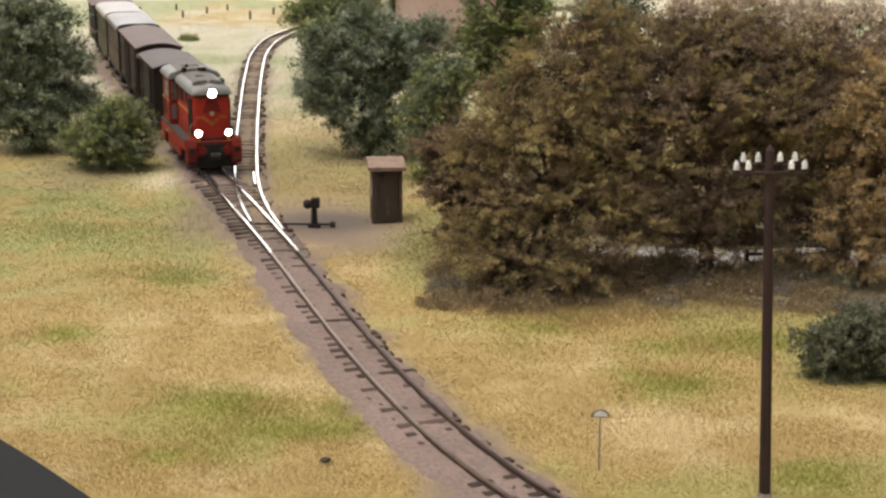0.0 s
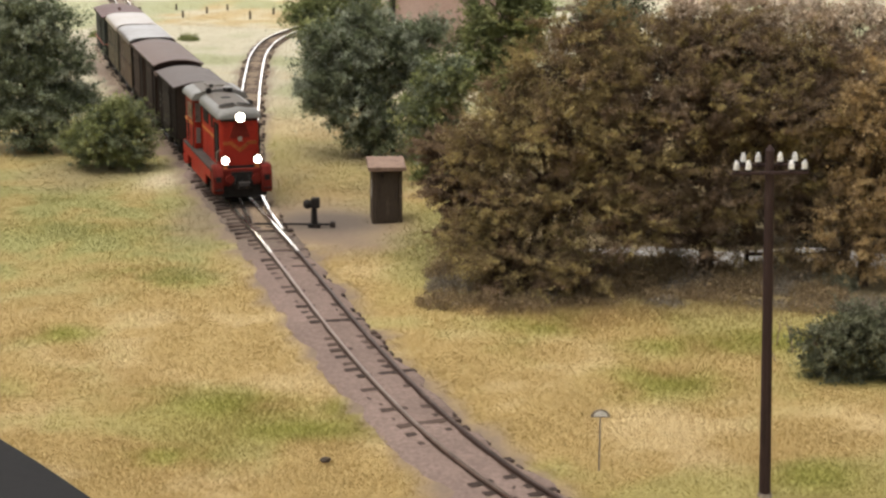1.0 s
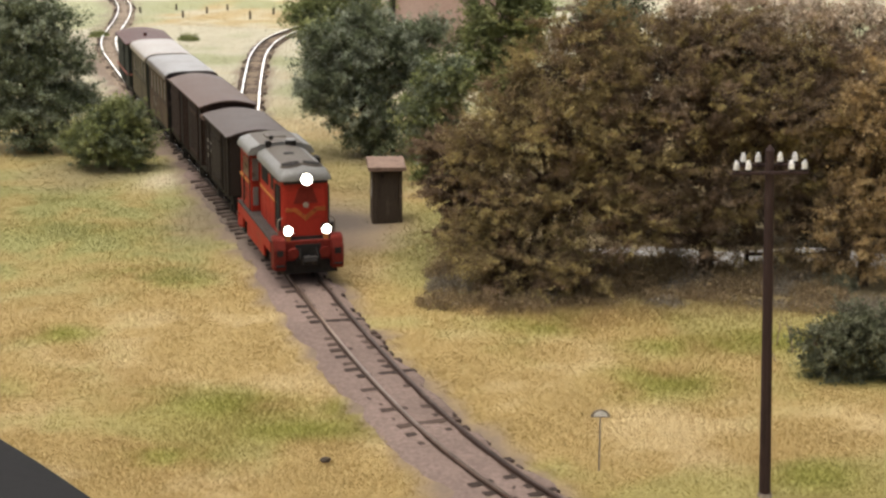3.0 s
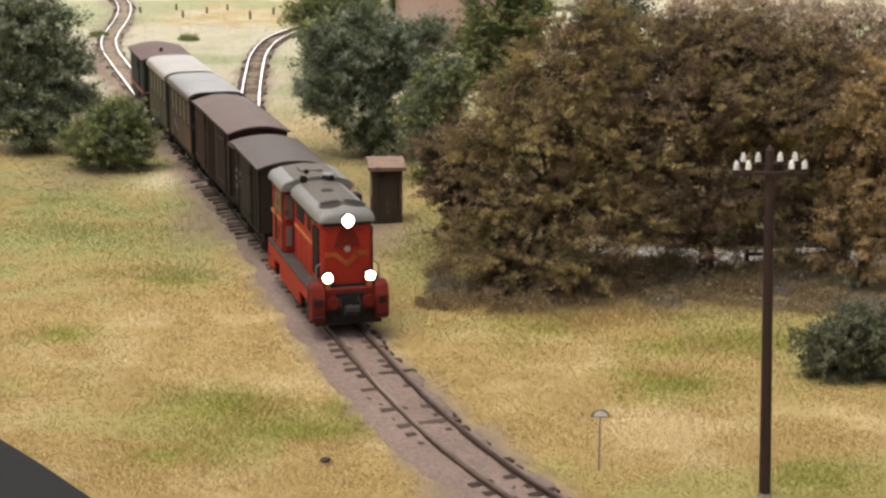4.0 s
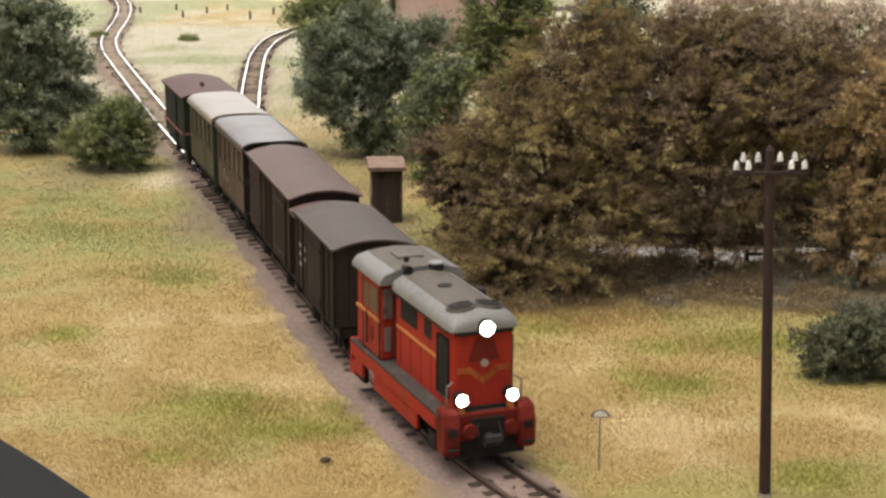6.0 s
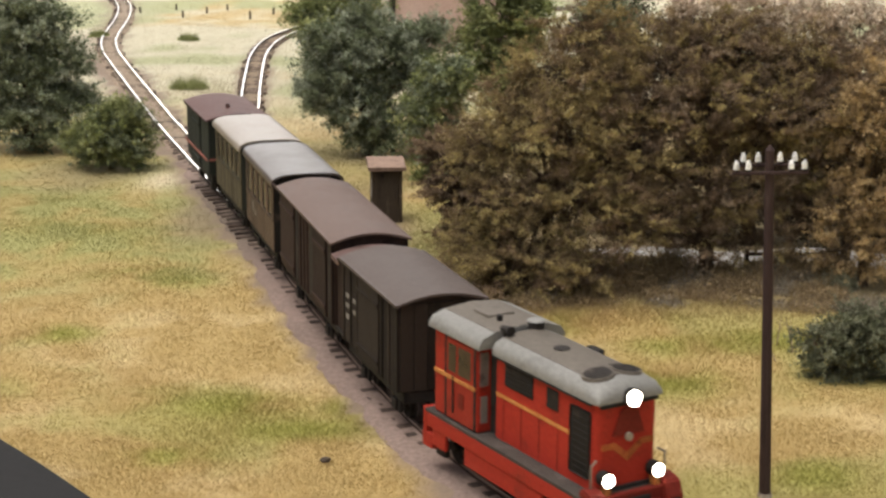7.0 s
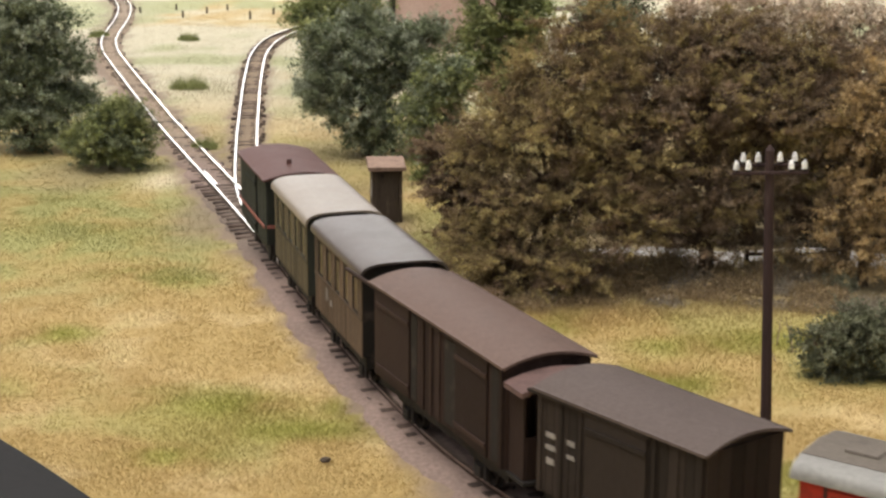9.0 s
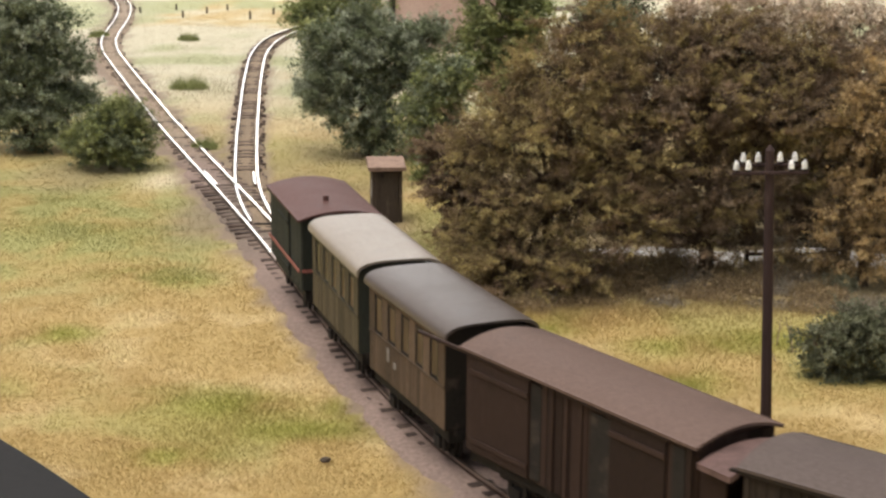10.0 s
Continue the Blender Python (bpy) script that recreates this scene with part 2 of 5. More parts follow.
MAIN = smooth_line([(27, 16.6), (20.71, 18.12), (14.99, 19.86), (10.49, 21.99), (6.45, 24.89), (3.73, 27.8), (1.51, 31.11), (0.24, 33.82),
                    (-0.81, 36.63), (-1.75, 39.47), (-2.63, 42.33), (-3.74, 46.18), (-4.84, 50.02), (-6.33, 54.8), (-7.87, 59.56), (-9.74, 65.26),
                    (-11.88, 71.92), (-13.89, 78.63), (-16.1, 86.0), (-17.9, 92.1), (-18.85, 96.4), (-19.4, 101.6), (-19.9, 107), (-20.9, 113.5), (-23, 121), (-28, 134)],
                   width=1.6)
BRANCH = smooth_line([(-3.74, 46.18), (-4.75, 50.0), (-5.75, 53.4), (-6.5, 56.6), (-7.02, 60), (-7.87, 67.9), (-9.09, 80.8), (-9.85, 90.3),
                      (-9.95, 95.8), (-9.3, 100.6), (-7.9, 104.2), (-5.0, 107.3), (0, 110.5), (9, 115)], width=1.6)


def measure_line(line):
    return np.r_[0, np.cumsum(np.linalg.norm(np.diff(line, axis=0), axis=1))]


S_MAIN = measure_line(MAIN)
S_MAIN = S_MAIN - S_MAIN[np.argmin(np.abs(MAIN[:, 1] - 31.11))]
S_MAIN = np.where(S_MAIN < 0, S_MAIN * 1.055, S_MAIN)
S_BRANCH = measure_line(BRANCH)


def on_line(s, line=MAIN, along=S_MAIN):
    """The place at s on a track and the unit way of rising s."""
    a, b = (np.array([np.interp(s + d, along, line[:, i]) for i in (0, 1)]) for d in (-0.2, 0.2))
    return (a + b) / 2, (b - a) / np.linalg.norm(b - a)


def offset_line(line, off):
    d = np.gradient(line, axis=0)
    d /= np.linalg.norm(d, axis=1)[:, None]
    return line + off * np.c_[-d[:, 1], d[:, 0]]


def near_line(xy, line):
    """Distance of many points from a line, and on which side (positive: towards the camera's left hand)."""
    pts = line[::3]
    out = np.full(len(xy), 1e9)
    side = np.zeros(len(xy))
    d = np.gradient(pts, axis=0)
    for i in range(len(pts)):
        v = xy - pts[i]
        r = np.hypot(v[:, 0], v[:, 1])
        hit = r < out
        out[hit] = r[hit]
        side[hit] = np.sign(d[i, 0] * v[hit, 1] - d[i, 1] * v[hit, 0])
    return out, side


def value_noise(x, y, seed, octaves=3):
    """Smooth noise between 0 and 1 over arrays."""
    rs = np.random.RandomState(seed)
    tot, amp, norm = 0.0, 1.0, 0.0
    for o in range(octaves):
        tab = rs.rand(64, 64)
        xi, yi = np.floor(x).astype(int), np.floor(y).astype(int)
        fx, fy = x - xi, y - yi
        fx, fy = fx * fx * (3 - 2 * fx), fy * fy * (3 - 2 * fy)
        g = lambda a, b: tab[a % 64, b % 64]
        v = (g(xi, yi) * (1 - fx) + g(xi + 1, yi) * fx) * (1 - fy) + (g(xi, yi + 1) * (1 - fx) + g(xi + 1, yi + 1) * fx) * fy
        tot, norm = tot + amp * v, norm + amp
        amp, x, y = amp * 0.5, x * 2.03 + 7.1, y * 2.03 + 3.7
    return tot / norm


def step01(a, b, v):
    t = np.clip((v - a) / (b - a), 0, 1)
    return t * t * (3 - 2 * t)


def lerp(a, b, f):
    return a * (1 - f[:, None]) + np.array(b) * f[:, None]


# greener tufts: place and size
PATCHES = [(-9.2, 65.5, 0.7, 1.4), (-11.0, 81.0, 1.6, 2.5), (-0.9, 50.4, 1.2, 1.6), (6.2, 40.6, 1.8, 0.8), (-5.8, 33.4, 1.2, 0.5), (-4.6, 36.4, 1.5, 0.9), (-3.0, 34.9, 1.5, 0.7), (-1.9, 36.2, 0.8, 0.8), (-9.6, 41.5, 0.9, 0.8), (5.2, 38.2, 1.5, 1.3), (7.4, 32.2, 0.9, 0.8),
           (-7.4, 46.6, 1.1, 0.8), (-11.5, 52.0, 2.4, 1.6), (-8.6, 47.4, 1.4, 0.7), (3.2, 42.6, 2.2, 1.0), (8.6, 41.2, 1.6, 0.7)]


def meadow(x, y):
    """Pigment of the meadow and how thickly grass stands (0 to 1) at many places."""
    xy = np.c_[x, y]
    dm, side = near_line(xy, MAIN)
    db, _ = near_line(xy, BRANCH)
    n1, n2, n3 = value_noise(x / 5, y / 5, 1), value_noise(x / 1.3, y / 1.3, 2), value_noise(x / 14, y / 14, 3, 2)
    c = np.tile([0.41, 0.3, 0.128], (len(x), 1))
    c = lerp(c, (0.5, 0.385, 0.2), step01(0.48, 0.72, n2))
    c = lerp(c, (0.32, 0.295, 0.095), 0.65 * step01(0.4, 0.62, n1 + 0.45 * (n2 - 0.5)))
    tuft = np.zeros(len(x))
    for px, py, rx, ry in PATCHES:
        tuft = np.maximum(tuft, np.exp(-(((x - px) / rx) ** 2 + ((y - py) / ry) ** 2) ** 1.5))
    c = lerp(c, (0.33, 0.315, 0.088), tuft * step01(0.25, 0.6, n2))
    left = step01(43, 50, y + 3 * (n2 - 0.5)) * step01(-5.0, -7.5, x) * (1 - step01(60, 66, y))
    c = lerp(c, (0.305, 0.292, 0.118), left * (0.35 + 0.65 * step01(0.3, 0.6, n2)))
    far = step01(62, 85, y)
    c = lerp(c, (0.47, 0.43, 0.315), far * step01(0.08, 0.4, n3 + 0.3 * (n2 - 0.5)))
    c = lerp(c, (0.30, 0.315, 0.165), far * step01(0.48, 0.66, n1) * 0.75)
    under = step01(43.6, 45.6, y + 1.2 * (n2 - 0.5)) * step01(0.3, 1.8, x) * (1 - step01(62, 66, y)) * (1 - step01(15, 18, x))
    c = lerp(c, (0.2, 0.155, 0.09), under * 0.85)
    # pale sandy spot; its highlight is put into the pigment
    c = lerp(c, (0.6, 0.52, 0.36), np.exp(-(((x + 9.9) / 1.0) ** 2 + ((y - 60.2) / 1.6) ** 2)))
    # shade between outhouse and autumn trees, put into the grass pigment
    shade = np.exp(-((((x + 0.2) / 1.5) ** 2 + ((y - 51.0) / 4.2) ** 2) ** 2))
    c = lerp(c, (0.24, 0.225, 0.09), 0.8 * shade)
    earthy = np.exp(-(((x + 3.6) / 3.2) ** 2 + ((y - 62) / 9.0) ** 2) ** 2) + np.exp(-(((x + 13.2) / 2.4) ** 2 + ((y - 61.0) / 2.6) ** 2) ** 2)
    earthy = earthy + 0.8 * np.exp(-(((x + 8.2 + 0.12 * (y - 60)) / 1.6) ** 2 + ((y - 63) / 7.0) ** 2) ** 2)
    c = lerp(c, (0.25, 0.195, 0.11), 0.75 * np.clip(earthy, 0, 1) * (0.6 + 0.4 * step01(0.3, 0.6, n2)))
    yard = np.exp(-(((x + 3.6 + 0.25 * (y - 53)) / 2.5) ** 2 + ((y - 53.2) / 3.6) ** 2 + 0.8 * (n2 - 0.5)) ** 2)
    yard = np.maximum(yard, 0.55 * np.exp(-(((x + 7.6) / 1.2) ** 2 + ((y - 54.5) / 3.2) ** 2) ** 2))
    bare = np.maximum.reduce([1 - step01(0.6, 1.2, dm + 1.4 * (n2 - 0.5) - 0.5 * (side > 0)), 1 - step01(0.6, 1.1, db + 0.6 * (n2 - 0.5)), yard])
    bare = bare * (1 - 0.5 * (y > 90))
    c = lerp(c, (0.2, 0.147, 0.108), bare)
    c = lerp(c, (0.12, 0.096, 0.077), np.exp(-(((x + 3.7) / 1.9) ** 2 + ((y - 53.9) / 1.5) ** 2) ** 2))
    # soft shade along the train's left side, painted into the earth colour
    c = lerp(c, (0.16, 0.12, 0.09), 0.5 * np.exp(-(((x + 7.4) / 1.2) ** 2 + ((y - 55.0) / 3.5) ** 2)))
    out = np.maximum(step01(34, 45, np.abs(x)), np.maximum(step01(118, 128, y), 1 - step01(5, 14, y)))
    c = lerp(c, (0.38, 0.30, 0.13), out)
    return c, np.clip(1 - 1.2 * bare, 0, 1) * (1 - 0.6 * under)


def relief(x, y):
    xy = np.c_[x, y]
    dm, _ = near_line(xy, MAIN)
    db, _ = near_line(xy, BRANCH)
    off = step01(1.2, 5.0, np.minimum(dm, db)) * (1 - np.exp(-(((x + 2.5) / 2.6) ** 2 + ((y - 53.5) / 3.0) ** 2)))
    return -0.02 + off * (0.55 * (value_noise(x / 6, y / 6, 11) - 0.45) + 0.1 * (value_noise(x / 2.2, y / 2.2, 12) - 0.5))


def build_ground():
    xs = np.r_[-3000, -600, -150, -60, np.arange(-34, 34.1, 0.4), 60, 150, 600, 3000]
    ys = np.r_[-3000, -600, -100, 0, np.arange(14, 60, 0.4), np.arange(60, 130, 0.8), 150, 200, 600, 3000]
    gx, gy = np.meshgrid(xs, ys)
    x, y = gx.ravel(), gy.ravel()
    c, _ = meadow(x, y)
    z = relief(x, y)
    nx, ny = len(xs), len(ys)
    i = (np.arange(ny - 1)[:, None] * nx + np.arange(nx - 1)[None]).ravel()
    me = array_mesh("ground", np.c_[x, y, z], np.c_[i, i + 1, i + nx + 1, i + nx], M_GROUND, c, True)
    tagged(new("ground", me), "ochre and green scattered meadow ground of a model railway", "ground", kind="structure")


def build_grass():
    rs = np.random.RandomState(5)
    lots = []
    for y0 in range(27, 118, 2):
        per = 2250 * (30 / (y0 + 1)) ** 2.7
        x1 = 13.5 if y0 < 48 else 4
        n = int((x1 + 0.30 * y0 + 4) * 2 * per)
        lots.append(np.c_[rs.uniform(-0.30 * y0 - 4, x1, n), rs.uniform(y0, y0 + 2, n)])
    p = np.concatenate(lots)
    p = p[np.abs(p[:, 0]) < 0.30 * p[:, 1] + 2.5]
    road = p[:, 1] < 34.3 + (p[:, 0] + 9.33) * -1.26
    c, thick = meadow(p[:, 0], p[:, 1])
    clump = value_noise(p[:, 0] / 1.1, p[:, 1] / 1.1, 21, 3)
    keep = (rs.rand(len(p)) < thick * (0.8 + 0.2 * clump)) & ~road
    p, c, clump = p[keep], c[keep], clump[keep]
    n = len(p)
    far = np.clip(p[:, 1] / 32, 1, 2.3)
    h = rs.uniform(0.03, 0.085, n) * (0.75 + 0.5 * clump)
    for px, py, rx, ry in PATCHES:
        h = h * (1 + 0.9 * np.exp(-((p[:, 0] - px) / rx) ** 2 - ((p[:, 1] - py) / ry) ** 2))
    fringe = np.exp(-((p[:, 1] - 43.6) / 0.7) ** 2) * (p[:, 0] > 0.5)
    h = h * (1 + 1.3 * fringe)
    c = lerp(c, (0.42, 0.30, 0.17), 0.6 * fringe)
    a, lean, w = rs.uniform(0, 2 * np.pi, n), rs.uniform(0.3, 1.4, n), rs.uniform(0.004, 0.008, n) * far
    z = relief(p[:, 0], p[:, 1]) - 0.01
    tip = np.c_[p[:, 0] + np.cos(a) * lean * h, p[:, 1] + np.sin(a) * lean * h, z + h]
    b = rs.uniform(0, np.pi, n)
    s = np.c_[np.cos(b) * w, np.sin(b) * w * 0.5, np.zeros(n)]
    base = np.c_[p, z]
    v = np.stack([base - s, base + s, tip], 1).reshape(-1, 3)
    c = c * rs.uniform(0.93, 1.08, (n, 1)) * (1 + rs.uniform(-0.03, 0.03, (n, 3)))
    me = array_mesh("grass", v, np.arange(3 * n).reshape(-1, 3), M_GRASS, np.repeat(c, 3, 0))
    tagged(new("grass", me), "dry yellow and green static grass on the meadow", "grass", kind="stuff")


def ribbon(name, line, z, left, right, material, label, category, tint, seed):
    """A low bank of grit along a line, with ragged edges; it half buries the sleepers here and there.
    z, left, right and tint may change along the line."""
    rs = np.random.RandomState(seed)
    n = len(line)
    fr = np.array([-1.0, -0.8, -0.55, -0.42, -0.28, -0.14, 0, 0.18, 0.3, 0.42, 0.6, 0.8, 1.0])
    zz = np.array([-0.1, 0.012, 0.042, 0.048, 0.055, 0.068, 0.072, 0.066, 0.05, 0.048, 0.07, 0.068, -0.1])
    d = np.gradient(line, axis=0)
    d /= np.linalg.norm(d, axis=1)[:, None]
    run = np.arange(n) * 0.25
    z, left, right = (np.broadcast_to(v, n) for v in (z, left, right))
    v = []
    for k, f in enumerate(fr):
        wob = 0.65 * (value_noise(run * 1.4, np.full(n, 3.0 * (f > 0)), seed) - 0.5) * abs(f)
        o = np.where(f < 0, left, right) * f + wob
        q = line + np.c_[d[:, 1], -d[:, 0]] * o[:, None]
        heap = 0.042 * (value_noise(run * 1.1, np.full(n, k * 0.8), seed + 2) - 0.5) * (1 - abs(f))
        v.append(np.c_[q, z + zz[k] + heap + rs.uniform(-0.004, 0.004, n)])
    v = np.stack(v, 1)
    m = len(fr)
    i = (np.arange(n - 1)[:, None] * m + np.arange(m - 1)[None]).ravel()
    t = np.repeat(np.broadcast_to(tint, (n, 3)), m, 0) * (0.82 + 0.36 * value_noise(v[:, :, 0].ravel() / 1.2, v[:, :, 1].ravel() / 1.2, seed + 1))[:, None]
    me = array_mesh(name, v.reshape(-1, 3), np.c_[i, i + 1, i + m + 1, i + m], material, t, True)
    return tagged(new(name, me), label, category, kind="structure")


# ---- track ----
HEAD = [(-0.042, 0.115), (-0.042, 0.15), (-0.034, 0.16), (0.034, 0.16), (0.042, 0.15), (0.042, 0.115)]
# foot drawn wide so its dark colour fills the rail's shadow line
WEB = [(-0.075, 0.03), (-0.07, 0.045), (-0.032, 0.06), (-0.032, 0.12), (0.032, 0.12), (0.032, 0.06), (0.07, 0.045), (0.075, 0.03)]


def loft(bm, line, outline, z=0.0):
    d = np.gradient(line, axis=0)
    d /= np.linalg.norm(d, axis=1)[:, None]
    rows = [[bm.verts.new((x + o * -dy, y + o * dx, z + h)) for o, h in outline] for (x, y), (dx, dy) in zip(line, d)]
    for a, b in zip(rows[:-1], rows[1:]):
        for i in range(len(outline)):
            j = (i + 1) % len(outline)
            bm.faces.new((a[i], a[j], b[j], b[i]))
    bm.faces.new(rows[0])
    bm.faces.new(rows[-1][::-1])


def rail(track, line, head=None):
    bm = bmesh.new()
    loft(bm, line, WEB)
    r = part("rail", bm, M_RAIL, track, "rusty brown rail")
    bm = bmesh.new()
    loft(bm, line, HEAD)
    part("rail_head", bm, head or M_RAILTOP, r, "worn steel running surface")


def sleepers(track, line, along, s0, s1, pitch, half, seed):
    rs = np.random.RandomState(seed)
    bm = bmesh.new()
    box(bm, -half, half, -0.11, 0.11, -0.04, 0.055, 0.02)
    me = bpy.data.meshes.new("sleeper")
    bm.to_mesh(me)
    bm.free()
    finish(me, M_SLEEPER)
    for s in np.arange(s0, s1, pitch):
        q, d = on_line(s, line, along)
        ob = new("sleeper", me)
        ob.parent = track
        ob.matrix_basis = at(q[0] + rs.uniform(-0.1, 0.1), q[1] + rs.uniform(-0.05, 0.05), 0.008 + rs.uniform(-0.03, 0.014), math.degrees(math.atan2(d[1], d[0])) - 90 + rs.uniform(-4, 4))


G2 = 0.40                      # half the gauge


def build_tracks():
    y = MAIN[:, 1]
    yard = np.exp(-((y - 54.5) / 5.0) ** 4)
    ribbon("ballast", MAIN, -0.022 * yard, 1.35 - 0.5 * step01(55, 66, y), 0.85 - 0.1 * step01(55, 66, y), M_BALLAST, "pinkish brown sandy ballast under the track", "ballast",
           lerp(lerp(np.tile([0.215, 0.155, 0.13], (len(y), 1)), (0.15, 0.115, 0.09), yard), (0.25, 0.19, 0.135), step01(60, 70, y)), 31)
    ribbon("ballast", BRANCH[26:], -0.014, 0.75, 0.7, M_BALLAST, "brown earthy ballast under the branch track", "ballast", (0.21, 0.155, 0.105), 33)
    main = thing("railway_track", at(0, 0), "narrow-gauge track with rusty rails on dark sleepers", "railway track", kind="structure")
    branch = thing("railway_track", at(0, 0), "narrow-gauge branch track curving off from the points", "railway track", kind="structure")
    cut = int(np.argmax(MAIN[:, 1] > 49.4))        # past this joint near heads are rustier, and coloured for the fading reflection
    for o, head in ((G2, M_RAILFADE), (-G2, M_RAILDULL)):
        rail(main, offset_line(MAIN, o)[:cut + 1], head)
        rail(main, offset_line(MAIN, o)[cut:])
    # the branch's rails start at the points; the inner one is broken at the crossing
    bl = [i for i in range(len(BRANCH)) if BRANCH[i, 1] > 53.2]
    br = [i for i in range(len(BRANCH)) if BRANCH[i, 1] > 52.0]
    rail(branch, offset_line(BRANCH, G2)[bl])
    rail(branch, offset_line(BRANCH, -G2)[br])
    for o in (G2, -G2):
        q, d = offset_line(MAIN, o)[cut], MAIN[cut + 1] - MAIN[cut - 1]
        bm = boxes((-0.26, 0.26, -0.06, -0.034, 0.05, 0.115), (-0.26, 0.26, 0.034, 0.06, 0.05, 0.115), bevel=0.006)
        f = part("fishplate", bm, M_RAIL, main, "rusty joint plate")
        f.matrix_basis = at(q[0], q[1], 0, math.degrees(math.atan2(d[1], d[0])))
    # check rails beside the crossing
    chk = [i for i in range(len(MAIN)) if 58.6 < MAIN[i, 1] < 61.2]
    rail(main, offset_line(MAIN, G2 - 0.13)[chk])
    chk = [i for i in range(len(BRANCH)) if 58.6 < BRANCH[i, 1] < 61.0]
    rail(branch, offset_line(BRANCH, -G2 + 0.13)[chk])
    sleepers(main, MAIN, S_MAIN, -26, 22, 0.5, 0.72, 41)
    sleepers(main, MAIN, S_MAIN, 22, 31, 0.5, 0.92, 43)
    sleepers(main, MAIN, S_MAIN, 31, 92, 0.6, 0.66, 44)
    s1 = float(np.interp(60.5, BRANCH[:, 1][:120], S_BRANCH[:120]))
    sleepers(branch, BRANCH, S_BRANCH, s1, s1 + 48, 0.6, 0.64, 45)


# ---- trees ----
def limbwork(top, masses, trunk, hub, rs):
    """Trunk and crooked limbs that reach into every mass of the crown."""
    bm = bmesh.new()
    bend = Vector((rs.uniform(-0.12, 0.12), rs.uniform(-0.1, 0.1), hub * 0.55))
    rod(bm, (0, 0, -0.3), (0, 0, 0.12), trunk * 1.5, trunk, 9)
    rod(bm, (0, 0, 0.1), bend, trunk, trunk * 0.75, 9)
    rod(bm, bend - Vector((0, 0, 0.04)), (0, 0, hub), trunk * 0.76, trunk * 0.5, 9)
    part("trunk", bm, M_BARK, top)
    bm = bmesh.new()
    for dx, dy, dz, rx, ry, rz in masses:
        e = Vector((dx, dy, dz))
        a = Vector((0, 0, hub * rs.uniform(0.55, 0.95)))
        k = a.lerp(e, 0.5) + Vector((rs.uniform(-0.2, 0.2), rs.uniform(-0.2, 0.2), rs.uniform(0.0, 0.35)))
        rod(bm, a, k, trunk * 0.42, trunk * 0.28, 6)
        rod(bm, k, e, trunk * 0.28, trunk * 0.14, 6)
        for _ in range(9):
            u = Vector(rs.normal(size=3)).normalized()
            m = e + Vector((u.x * rx, u.y * ry, u.z * rz)) * 0.5 + Vector((0, 0, rs.uniform(-0.1, 0.15)))
            rod(bm, e, m, trunk * 0.13, trunk * 0.08, 4)
            rod(bm, m, e + Vector((u.x * rx, u.y * ry, u.z * rz)) * 0.95, trunk * 0.08, trunk * 0.03, 4)
    part("branchwork", bm, M_BARK, top)


